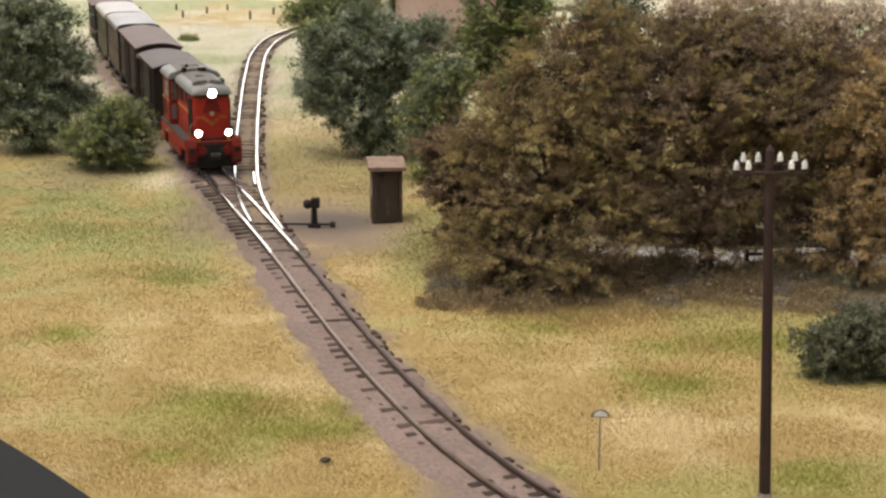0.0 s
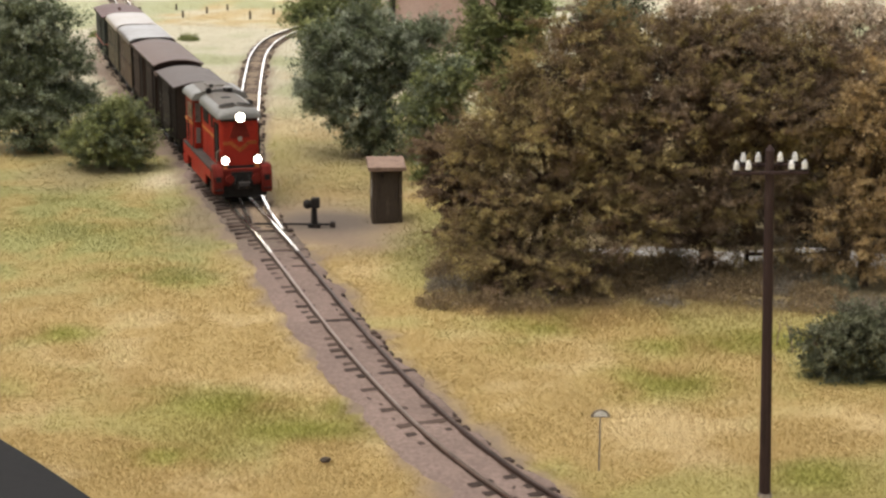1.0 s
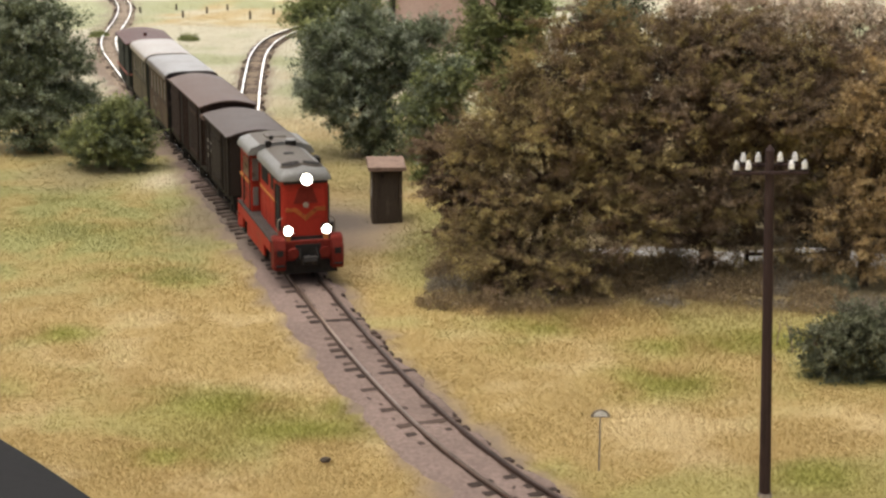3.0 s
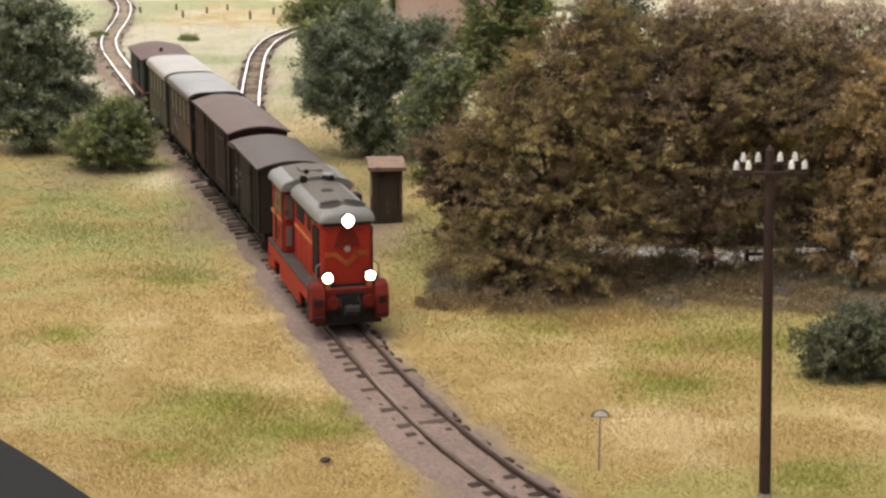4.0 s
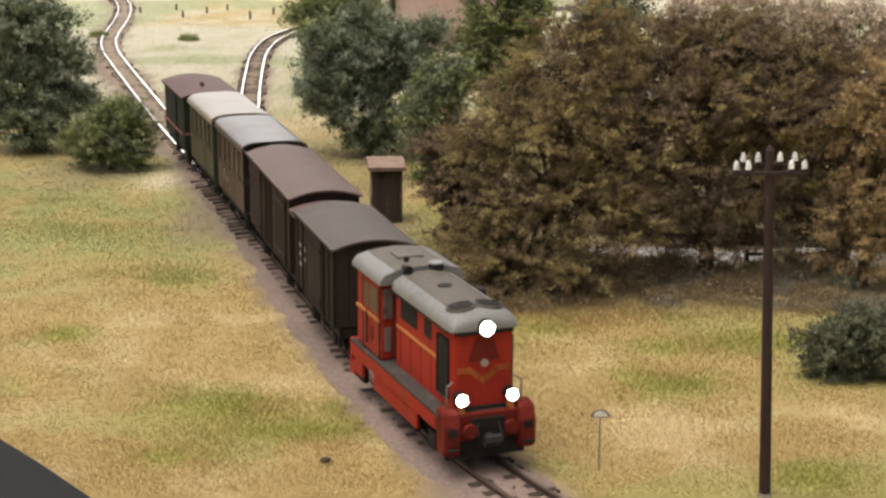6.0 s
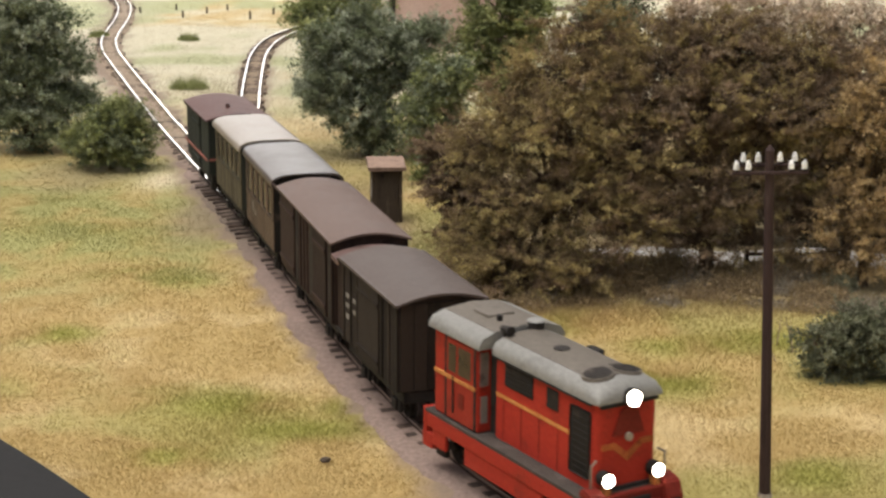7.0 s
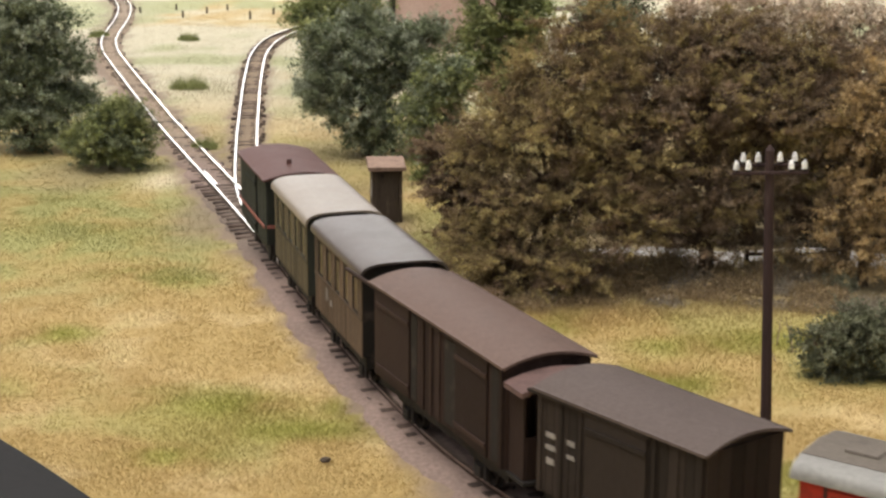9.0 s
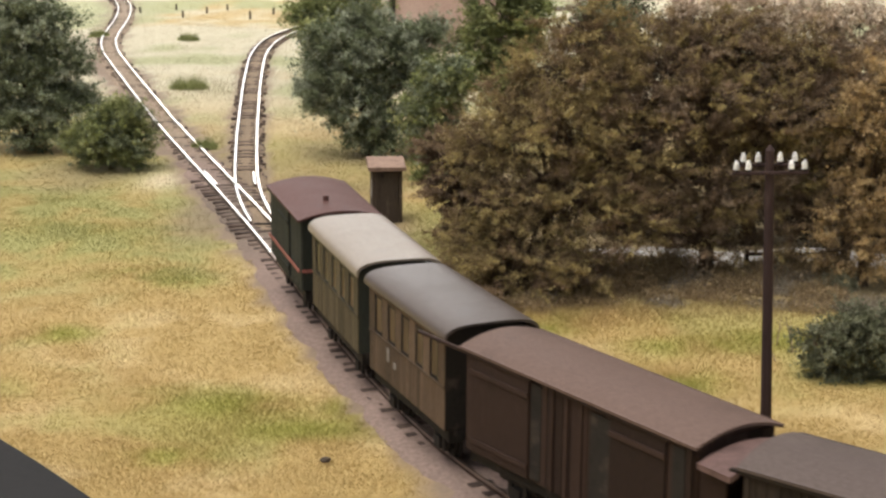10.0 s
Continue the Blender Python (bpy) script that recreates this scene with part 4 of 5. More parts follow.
def van(length, half, z0, z1, rise, wall, roofm, label, boards, doors=(), marks=(), over=0.12, category="goods wagon", posts=()):
    """A boarded covered wagon, its middle at y = 0."""
    v = thing("goods_wagon", at(0, 0), label, category, "wagons of the train")
    h = length / 2
    n = 12
    o = [(-half, z0), (half, z0)] + [(half * (1 - 2 * i / n), z1 - 0.03 + rise * (1 - (1 - 2 * i / n) ** 2)) for i in range(n + 1)]
    bm = bmesh.new()
    prism(bm, o, -h, h)
    part("body", bm, wall, v)
    bm = bmesh.new()
    prism(bm, arch(half + 0.11, z1, rise + 0.02, 0.055, 14), -h - over, h + over)
    part("roof", bm, roofm, v, smooth=True)
    for sx in (-1, 1):
        plank_side(v, sx, half, -h, h, z0, z1 - 0.04, wall, boards)
    for yy in (-1, 1):
        for k in range(6):
            x0 = -half + k * half / 3
            part("end_board", boxes((x0 + 0.008, x0 + half / 3 - 0.008, yy * h, yy * (h + 0.03), z0, z1 - 0.02), bevel=0.008), wall, v)
    for y0, y1 in doors:
        for sx in (-1, 1):
            d = part("sliding_door", boxes((sx * (half + 0.036), sx * (half + 0.085), y0, y1, z0 + 0.02, z1 - 0.12), bevel=0.012), wall, v)
            part("door_batten", boxes((sx * (half + 0.086), sx * (half + 0.115), y0, y1, z0 + 0.2, z0 + 0.3), (sx * (half + 0.086), sx * (half + 0.115), y0, y1, z1 - 0.45, z1 - 0.35), bevel=0.008), wall, d)
            part("door_rail", boxes((sx * (half + 0.036), sx * (half + 0.12), y0 - (y1 - y0), y1 + 0.1, z1 - 0.11, z1 - 0.05), bevel=0.01), wall, v)
    for y, z, w, t in marks:
        for sx in (-1, 1):
            part("lettering_bar", boxes((sx * (half + 0.036), sx * (half + 0.044), y - w / 2, y + w / 2, z, z + t)), M_LETTER, v, "worn white lettering")
    for sx in (-1, 1):
        for y in posts:
            part("upright", boxes((sx * (half + 0.034), sx * (half + 0.075), y - 0.05, y + 0.05, z0, z1 - 0.05), bevel=0.01), wall, v)
        part("eave_strip", boxes((sx * (half + 0.1), sx * (half + 0.135), -h - over, h + over, z1 - 0.045, z1 + 0.012), bevel=0.008), roofm, v)
    underframe(v, half, -h, h, (-length * 0.28, length * 0.28))
    return v


def coach_roof(half, z1, rise, thick, n=18):
    """A low arch with tightly rounded shoulders."""
    o = []
    for i in range(n + 1):
        a = math.pi * i / n
        cx, sx = math.cos(a), math.sin(a)
        o.append((-half * math.copysign(abs(cx) ** 0.55, cx), z1 + rise * sx ** 0.75))
    return o + [(x * 0.96, z - thick) for x, z in reversed(o)]


def coach(length, half, z0, z1, rise, wall, endm, roofm, windows, label, line=None, marks=()):
    v = thing("railway_coach", at(0, 0), label, "railway coach", "coaches of the train")
    h = length / 2
    bm = bmesh.new()
    prism(bm, [(-half, z0), (half, z0), (half, z1), (half * 0.6, z1 + rise * 0.6), (-half * 0.6, z1 + rise * 0.6), (-half, z1)], -h, h)
    part("body", bm, endm, v)
    bm = bmesh.new()
    prism(bm, coach_roof(half + 0.1, z1 - 0.03, rise, 0.05), -h - 0.16, h + 0.16)
    part("roof", bm, roofm, v, smooth=True)
    for sx in (-1, 1):
        n = int(length / 0.16)
        w = length / n
        zb, zt = z0 + (z1 - z0) * 0.46, z1 - 0.16
        for k in range(n):
            part("board", boxes((sx * half, sx * (half + 0.025), -h + k * w + 0.006, -h + (k + 1) * w - 0.006, z0, zb - 0.03), bevel=0.006), wall, v)
        part("waist_rail", boxes((sx * half, sx * (half + 0.045), -h, h, zb - 0.03, zb + 0.02), bevel=0.01), wall, v)
        part("cant_rail", boxes((sx * half, sx * (half + 0.035), -h, h, zt, z1 - 0.02), bevel=0.01), wall, v)
        ww = 0.46
        gap = (length - windows * ww) / (windows + 1)
        for k in range(windows + 1):
            y = -h + k * (ww + gap)
            part("window_post", boxes((sx * half, sx * (half + 0.03), y, y + gap, zb + 0.02, zt), bevel=0.008), wall, v)
        for k in range(windows):
            y = -h + gap + k * (ww + gap)
            f = part("window", boxes((sx * half, sx * (half + 0.02), y, y + 0.05, zb + 0.02, zt), (sx * half, sx * (half + 0.02), y + ww - 0.05, y + ww, zb + 0.02, zt),
                                     (sx * half, sx * (half + 0.02), y + 0.05, y + ww - 0.05, zt - 0.06, zt), (sx * half, sx * (half + 0.02), y + 0.05, y + ww - 0.05, zb + 0.02, zb + 0.08)), endm, v)
            part("pane", boxes((sx * half, sx * (half + 0.006), y + 0.05, y + ww - 0.05, zb + 0.08, zt - 0.06)), M_GLASS, f, "dark window pane")
        if line:
            part("side_line", boxes((sx * (half + 0.03), sx * (half + 0.055), -h, h, z0 + 0.62, z0 + 0.72)), line, v, "dull pink painted line")
    if line:
        for yy in (-1, 1):
            part("end_line", boxes((-half, half, yy * h, yy * (h + 0.02), z0 + 0.62, z0 + 0.72)), line, v, "dull pink painted line")
    for yy in (-1, 1):
        part("end_door", boxes((-0.32, 0.32, yy * h, yy * (h + 0.03), z0 + 0.05, z1 - 0.1), bevel=0.01), endm, v)
        part("end_pane", boxes((-0.2, 0.2, yy * (h + 0.03), yy * (h + 0.036), z0 + 1.05, z1 - 0.3)), M_GLASS, v, "dark window pane")
    for y, z, w, t in marks:
        for sx in (-1, 1):
            part("lettering_bar", boxes((sx * (half + 0.026), sx * (half + 0.034), y - w / 2, y + w / 2, z, z + t)), M_LETTER, v, "worn white lettering")
    underframe(v, half, -h, h, (-length * 0.3, length * 0.3))
    return v


def cylinder_lamp(loco, x, y, z, r):
    bm = rods(((x, y - 0.22, z), (x, y, z), r, r * 1.05), seg=20)
    h = part("headlight", bm, M_BLACK, loco, "lit round headlight in a dark housing")
    bm = bmesh.new()
    bmesh.ops.create_uvsphere(bm, u_segments=18, v_segments=10, radius=r * 0.9, matrix=Matrix.Translation((x, y, z)) @ Matrix.Diagonal((1, 0.35, 1, 1)))
    part("lens", bm, M_LAMP, h, "glowing warm white lens", True)


def locomotive():
    """A small red diesel locomotive; the hood's front is at y = 0, the rear beam at y = -5.3."""
    L = thing("diesel_locomotive", at(0, 0), "red diesel locomotive with grey roof and three lit headlights", "locomotive")
    FP, HE, CE = 1.16, 2.80, 2.88          # footplate, hood eave, cab eave
    part("footplate", boxes((-1.0, 1.0, -5.35, 0.1, FP - 0.07, FP), bevel=0.015), M_FLOORPLATE, L, "worn dark grey footplate")
    for sx in (-1, 1):
        part("side_frame", boxes((sx * 0.93, sx * 1.0, -5.3, -0.05, 0.8, FP - 0.07), (sx * 0.9, sx * 0.97, -3.9, -1.2, 0.42, 0.82), (sx * 0.9, sx * 0.98, -5.1, -4.6, 0.45, 0.82), bevel=0.02), M_RED, L)
    part("buffer_beam", boxes((-0.98, 0.98, 0.1, 0.24, 0.6, FP), bevel=0.03), M_REDDARK, L)
    part("buffer_beam", boxes((-0.98, 0.98, -5.47, -5.35, 0.55, FP), bevel=0.03), M_RED, L)
    for sx in (-1, 1):
        bm = bmesh.new()
        prism(bm, [(-0.05, 0.36), (0.36, 0.36), (0.42, 0.5), (0.42, 0.95), (0.3, 1.24), (0.1, 1.3), (-0.05, 1.3)], sx * 0.64, sx * 0.98, "x")
        bmesh.ops.bevel(bm, geom=bm.edges[:], offset=0.03, segments=2, affect="EDGES")
        part("corner_step", bm, M_REDDARK, L)
        # raised black plate, standing for the shade in the step hollow
        part("step_hollow", boxes((sx * 0.72, sx * 0.9, 0.415, 0.43, 0.78, 0.95), bevel=0.006), M_BLACK, L, "black plate for the dark step opening")
        part("step_tread", boxes((sx * 0.7, sx * 0.93, 0.42, 0.5, 0.5, 0.54), bevel=0.01), M_BLACK, L)
        part("buffer", rods(((sx * 0.44, 0.24, 0.86), (sx * 0.44, 0.4, 0.86), 0.08), ((sx * 0.44, 0.4, 0.86), (sx * 0.44, 0.45, 0.86), 0.15), seg=14), M_REDDARK, L)
        part("lamp_bracket", boxes((sx * 0.47, sx * 0.59, 0.06, 0.2, FP, 1.42), bevel=0.02), M_YELLOW, L, "small orange bracket")
        part("rear_step", boxes((sx * 0.72, sx * 0.98, -5.5, -5.1, 0.34, 0.66), bevel=0.03), M_RED, L)
        part("handrail", rods(((sx * 0.8, 0.05, FP), (sx * 0.8, 0.05, 1.7), 0.02), ((sx * 0.8, 0.05, 1.7), (sx * 0.66, 0.0, 1.78), 0.02)), M_POSTGREY, L, "thin pale handrail")
    part("beam_plate", boxes((-0.36, 0.36, 0.24, 0.27, 0.5, 1.06), bevel=0.012), M_BLACK, L, "black plate round the coupling")
    part("coupling", rods(((0, 0.24, 0.66), (0, 0.5, 0.66), 0.1), ((-0.18, 0.5, 0.66), (0.18, 0.5, 0.66), 0.13)), M_BLACK, L)
    part("coupling", rods(((0, -5.45, 0.6), (0, -5.7, 0.6), 0.1)), M_BLACK, L)
    for sx in (-1, 1):
        part("hose", rods(((sx * 0.22, 0.26, 0.95), (sx * 0.26, 0.4, 0.7), 0.03), ((sx * 0.26, 0.4, 0.7), (sx * 0.2, 0.38, 0.48), 0.03)), M_BLACK, L)
    part("guard", boxes((-0.85, 0.85, 0.05, 0.16, 0.2, 0.6), bevel=0.02), M_BLACK, L)
    # hood
    hw = 0.66
    bm = bmesh.new()
    box(bm, -hw, hw, -3.25, 0.0, FP, HE + 0.02)
    es = [e for e in bm.edges if all(abs(v.co.y) < 1e-4 for v in e.verts) and abs(e.verts[0].co.x - e.verts[1].co.x) < 1e-4]
    bmesh.ops.bevel(bm, geom=es, offset=0.16, segments=5, affect="EDGES", profile=0.5)
    part("hood", bm, M_RED, L)
    o = [(-0.74, 0.0), (-0.74, 0.1), (-0.68, 0.22), (-0.52, 0.30), (-0.26, 0.35), (0, 0.365), (0.26, 0.35), (0.52, 0.30), (0.68, 0.22), (0.74, 0.1), (0.74, 0.0)]
    bm = bmesh.new()
    rows = []
    for y, kx, kz in ((-3.3, 1, 1), (-0.42, 1, 1), (-0.12, 0.99, 0.9), (0.02, 0.96, 0.62), (0.07, 0.92, 0.3)):
        rows.append([bm.verts.new((x * kx, y, HE + z * kz)) for x, z in o])
    for a, b in zip(rows[:-1], rows[1:]):
        for i in range(len(o)):
            j = (i + 1) % len(o)
            bm.faces.new((a[i], a[j], b[j], b[i]))
    bm.faces.new(rows[0])
    bm.faces.new(rows[-1][::-1])
    part("hood_roof", bm, M_GREYROOF, L, "weathered grey roof with rounded shoulders", True)
    part("gutter", boxes((-0.75, -0.70, -3.3, -0.1, HE - 0.04, HE), (0.70, 0.75, -3.3, -0.1, HE - 0.04, HE)), M_BLACK, L)
    crest = lambda x: HE + 0.365 - 0.26 * x * x
    bm = bmesh.new()
    ring = [-0.5 + 0.1 * i for i in range(11)]
    prism(bm, [(x, crest(x) + 0.012) for x in ring] + [(x, crest(x) - 0.05) for x in reversed(ring)], -3.28, -0.34)
    part("roof_walk", bm, M_ROOFTOP, L, "sooty brown-grey top of the roof")
    for sx in (-1, 1):
        bm = rods(((0, 0, -0.03), (0, 0, 0.03), 0.27, 0.25), seg=24)
        fan = part("roof_fan", bm, M_BLACK, L, "dark round fan opening")
        fan.matrix_basis = at(sx * 0.3, -0.52, crest(0.3) + 0.012, 0, 0, sx * 8)
        part("fan_rim", rods(((0, 0, -0.035), (0, 0, 0.02), 0.3, 0.29), seg=24), M_ROOFTOP, fan)
        for k in range(4):
            part("fan_bar", boxes((-0.25, 0.25, -0.17 + k * 0.11, -0.155 + k * 0.11, 0.03, 0.036)), M_FLOORPLATE, fan)
    part("exhaust", rods(((0.05, -2.0, HE + 0.33), (0.05, -2.0, HE + 0.39), 0.17, 0.15), seg=14), M_BLACK, L)
    part("roof_vent", boxes((-0.86, -0.68, -2.3, -1.9, HE - 0.02, HE + 0.24), bevel=0.05), M_BLACK, L)
    part("horn", rods(((0.42, -3.32, HE + 0.25), (0.42, -3.32, HE + 0.44), 0.06), ((0.42, -3.45, HE + 0.44), (0.42, -3.15, HE + 0.44), 0.06, 0.1), seg=10), M_BLACK, L)
    silencer = part("silencer", rods(((-0.28, -3.36, HE + 0.2), (-0.28, -3.36, HE + 0.5), 0.17, 0.16), seg=16), M_BLACK, L, "dark exhaust drum between cab and hood")
    part("silencer_lid", rods(((-0.28, -3.36, HE + 0.5), (-0.28, -3.36, HE + 0.53), 0.18, 0.14), seg=16), M_GREYROOF, silencer, "pale grey lid")
    for sx in (-1, 1):
        g = part("side_grille", boxes((sx * hw, sx * (hw + 0.02), -2.95, -2.0, 2.28, 2.74), bevel=0.006), M_BLACK, L, "dark louvred opening")
        for k in range(5):
            part("louvre", boxes((sx * (hw + 0.02), sx * (hw + 0.035), -2.92, -2.03, 2.32 + k * 0.085, 2.345 + k * 0.085)), M_BLACK, g)
        part("side_grille", boxes((sx * hw, sx * (hw + 0.02), -1.55, -1.18, 2.3, 2.68), bevel=0.006), M_BLACK, L, "dark louvred opening")
        g = part("radiator_grille", boxes((sx * hw, sx * (hw + 0.02), -0.78, -0.17, 1.36, 2.6), bevel=0.05), M_BLACK, L, "tall dark radiator grille")
        for k in range(9):
            part("louvre", boxes((sx * (hw + 0.02), sx * (hw + 0.032), -0.74, -0.21, 1.46 + k * 0.12, 1.49 + k * 0.12)), M_BLACK, g)
        part("band", boxes((sx * hw, sx * (hw + 0.012), -3.25, -0.82, 2.0, 2.075)), M_YELLOW, L, "faded orange stripe")
        for y in (-3.0, -2.4, -1.8, -1.2):
            part("panel_joint", boxes((sx * hw, sx * (hw + 0.008), y, y + 0.02, FP + 0.03, 1.99)), M_REDDARK, L)
    # front face
    bm = bmesh.new()
    prism(bm, [(-0.34, 2.16), (0.34, 2.16), (0.2, 2.58), (0.1, 2.66), (-0.1, 2.66), (-0.2, 2.58)], 0.0, 0.03)
    part("front_panel", bm, M_REDDARK, L, "dark triangular grille panel")
    part("front_trim", boxes((-0.66, 0.66, 0.0, 0.06, FP, FP + 0.07), (-0.62, 0.62, 0.0, 0.05, HE - 0.09, HE - 0.02), bevel=0.01), M_BLACK, L)
    for sx in (-1, 1):
        bm = bmesh.new()
        prism(bm, [(sx * 0.0, 1.66), (sx * 0.0, 1.82), (sx * 0.28, 2.04), (sx * 0.56, 2.04), (sx * 0.56, 1.93), (sx * 0.32, 1.93)], 0.0, 0.018)
        part("chevron", bm, M_CHEVRON, L, "faded orange chevron")
    part("emblem", rods(((0, 0.03, 2.12), (0, 0.06, 2.12), 0.08), seg=14), M_POSTGREY, L)
    cylinder_lamp(L, 0, 0.16, 2.86, 0.165)
    cylinder_lamp(L, -0.54, 0.22, 1.45, 0.135)
    cylinder_lamp(L, 0.54, 0.22, 1.45, 0.135)
    # cab, set back behind a recess with its side doors
    cw = 0.9
    c0, c1 = -5.15, -3.55
    part("cab", boxes((-cw, cw, c0, c1, FP, CE + 0.02), bevel=0.05), M_RED, L)
    # black block filling the gap; the recess's shade is in its colour
    part("recess", boxes((-0.6, 0.6, c1 - 0.02, -3.22, FP, CE)), M_BLACK, L)
    o = [(-0.98, 0.0), (-0.98, 0.08), (-0.88, 0.22), (-0.6, 0.31), (0, 0.36), (0.6, 0.31), (0.88, 0.22), (0.98, 0.08), (0.98, 0.0)]
    bm = bmesh.new()
    prism(bm, [(x, z + CE) for x, z in o], c0 - 0.12, c1 + 0.16)
    part("cab_roof", bm, M_GREYROOF, L, "weathered grey cab roof", True)
    bm = bmesh.new()
    top = [(-0.62, 0.315), (-0.3, 0.347), (0, 0.372), (0.3, 0.347), (0.62, 0.315)]
    prism(bm, [(x, z + CE) for x, z in top] + [(x, z + CE - 0.06) for x, z in reversed(top)], c0 - 0.1, c1 + 0.14)
    part("cab_roof_top", bm, M_ROOFTOP, L, "sooty brown-grey top of the cab roof")
    part("roof_hatch", boxes((-0.3, 0.3, -4.7, -4.15, CE + 0.33, CE + 0.395), bevel=0.02), M_ROOFTOP, L)
    part("roof_pipe", rods(((0.2, -3.9, CE + 0.3), (0.2, -3.9, CE + 0.46), 0.06), seg=10), M_BLACK, L)
    for sx in (-1, 1):
        d = part("cab_door", boxes((sx * cw, sx * (cw + 0.025), -4.66, -3.66, FP + 0.04, CE - 0.06), bevel=0.012), M_DOORRED, L, "duller red cab door")
        for y0, y1 in ((-4.58, -4.3), (-4.22, -3.76)):
            part("pane", boxes((sx * (cw + 0.025), sx * (cw + 0.031), y0, y1, 2.16, 2.72)), M_GLASS, d, "dark window pane")
        part("door_seam", boxes((sx * cw, sx * (cw + 0.03), -4.72, -4.67, FP + 0.02, CE - 0.03), (sx * cw, sx * (cw + 0.03), -3.65, -3.6, FP + 0.02, CE - 0.03)), M_BLACK, L, "dark gap at the door's edge")
        part("door_handle", rods(((sx * (cw + 0.05), -4.38, 1.35), (sx * (cw + 0.05), -4.38, 2.1), 0.018)), M_BLACK, d)
        # pale grey put in for the lit strip between cab and hood
        part("front_window", boxes((sx * 0.66, sx * 0.85, c1, c1 + 0.015, 2.1, CE - 0.12)), M_PALEGLASS, L, "window pane coloured pale as if lit")
        part("front_panel", boxes((sx * 0.68, sx * 0.83, c1, c1 + 0.02, FP + 0.2, 1.9), bevel=0.008), M_PALEGLASS, L, "grey lower panel")
        part("band", boxes((sx * cw, sx * (cw + 0.045), c0 + 0.05, c1 - 0.05, 2.0, 2.075)), M_YELLOW, L, "faded orange stripe")
        part("number_bar", boxes((sx * (cw + 0.03), sx * (cw + 0.04), -4.2, -4.0, 1.5, 1.8)), M_REDDARK, L)
        for yy in (-4.9, -1.6, -0.5):
            part("axle_box", boxes((sx * 0.78, sx * 0.9, yy - 0.18, yy + 0.18, 0.26, 0.6), bevel=0.02), M_BLACK, L)
    for y in (-4.9, -2.9, -0.9):
        WHEELS.append((wheelset(L, y, 0.40), y, 0.40))
    return L


SPEED = 4.856                  # prototype metres per second
TRAIN = []                     # vehicle, place of its middle on the line at t = 0, half its wheelbase, y of the middle


def build_train():
    TRAIN.append((locomotive(), 30.78 + 2.6, 1.9, -2.6))
    z0, z1 = 0.88, 2.80
    w1 = van(4.0, 0.90, z0, z1, 0.17, M_VANWOOD, M_VANROOF, "dark brown boarded goods van with a low curved roof", 20, ((-0.75, 0.75),), posts=(-1.95, -1.4, -0.9, 0.9, 1.42, 1.95),
             marks=((-1.68, 1.95, 0.24, 0.1), (-1.68, 1.72, 0.26, 0.1), (-1.68, 1.45, 0.2, 0.12), (-1.15, 1.95, 0.2, 0.1), (-1.15, 1.7, 0.2, 0.08)))
    TRAIN.append((w1, 39.77, 1.15, 0))
    w2 = van(6.25, 0.86, z0, z1 + 0.1, 0.17, M_VANRED, M_VANROOFB, "long reddish brown brake van with sliding doors, one ajar", 28, ((-2.9, -1.15), (1.1, 2.5)), posts=(-0.5, -0.1, 0.3, 3.05),
             marks=((-1.6, 1.9, 0.3, 0.1), (-1.6, 1.65, 0.2, 0.1)))
    # black sheets on the boards give the shade of the openings
    for sx in (-1, 1):
        part("door_gap", boxes((sx * 0.89, sx * 0.905, 0.55, 1.08, z0 + 0.1, z1 - 0.1)), M_BLACK, w2, "black sheet for the dark gap of the open door")
        for y in (-1.12, 2.62):
            part("dark_strip", boxes((sx * 0.89, sx * 0.905, y, y + 0.3, z0 + 0.05, z1 - 0.05)), M_BLACK, w2)
    # brake platform at the front end
    part("platform", boxes((-0.85, 0.85, 3.16, 3.87, 0.8, 0.88), bevel=0.01), M_BLACK, w2)
    bm = bmesh.new()
    prism(bm, arch(0.98, 2.66, 0.17, 0.1), 3.28, 4.02)
    part("platform_roof", bm, M_PLATROOF, w2, "small dull red roof over the platform")
    part("platform_wall", boxes((-0.8, -0.75, 3.16, 3.77, 0.88, 2.62), (0.75, 0.8, 3.16, 3.77, 0.88, 2.62), (-0.75, 0.75, 3.73, 3.79, 0.88, 1.7), bevel=0.01), M_VANRED, w2)
    TRAIN.append((w2, 46.10, 1.8, 0))
    # coach ends get black and dark green: their shade is put into the colour
    w3 = coach(4.3, 0.92, z0, z1, 0.30, M_TEAK, M_BLACK, M_DARKROOF, 5, "varnished brown wooden coach with a slate-grey roof", marks=((-1.0, 1.35, 0.14, 0.3), (-0.6, 1.3, 0.14, 0.14)))
    TRAIN.append((w3, 52.12, 1.3, 0))
    w4 = coach(4.25, 0.92, z0, z1 - 0.05, 0.32, M_OLIVE, M_GREENDARK, M_SILVERROOF, 5, "olive-brown wooden coach with a pale grey roof")
    TRAIN.append((w4, 57.67, 1.3, 0))
    w5 = van(4.1, 0.96, z0, z1 - 0.06, 0.17, M_GREENDARK, M_PURPLEROOF, "dark green van with a purple-brown roof and pink line", 20, ((-0.7, 0.7),))
    for sx in (-1, 1):
        part("side_line", boxes((sx * 1.04, sx * 1.065, -2.05, 2.05, 1.36, 1.44)), M_PINKLINE, w5, "dull pink painted line")
    part("end_line", boxes((-0.98, 0.98, 2.08, 2.1, 1.36, 1.44)), M_PINKLINE, w5, "dull pink painted line")
    part("roof_vent", rods(((0.1, 0.9, 2.85), (0.1, 0.9, 3.06), 0.08, 0.07), seg=10), M_PURPLEROOF, w5)
    TRAIN.append((w5, 62.87, 1.15, 0))


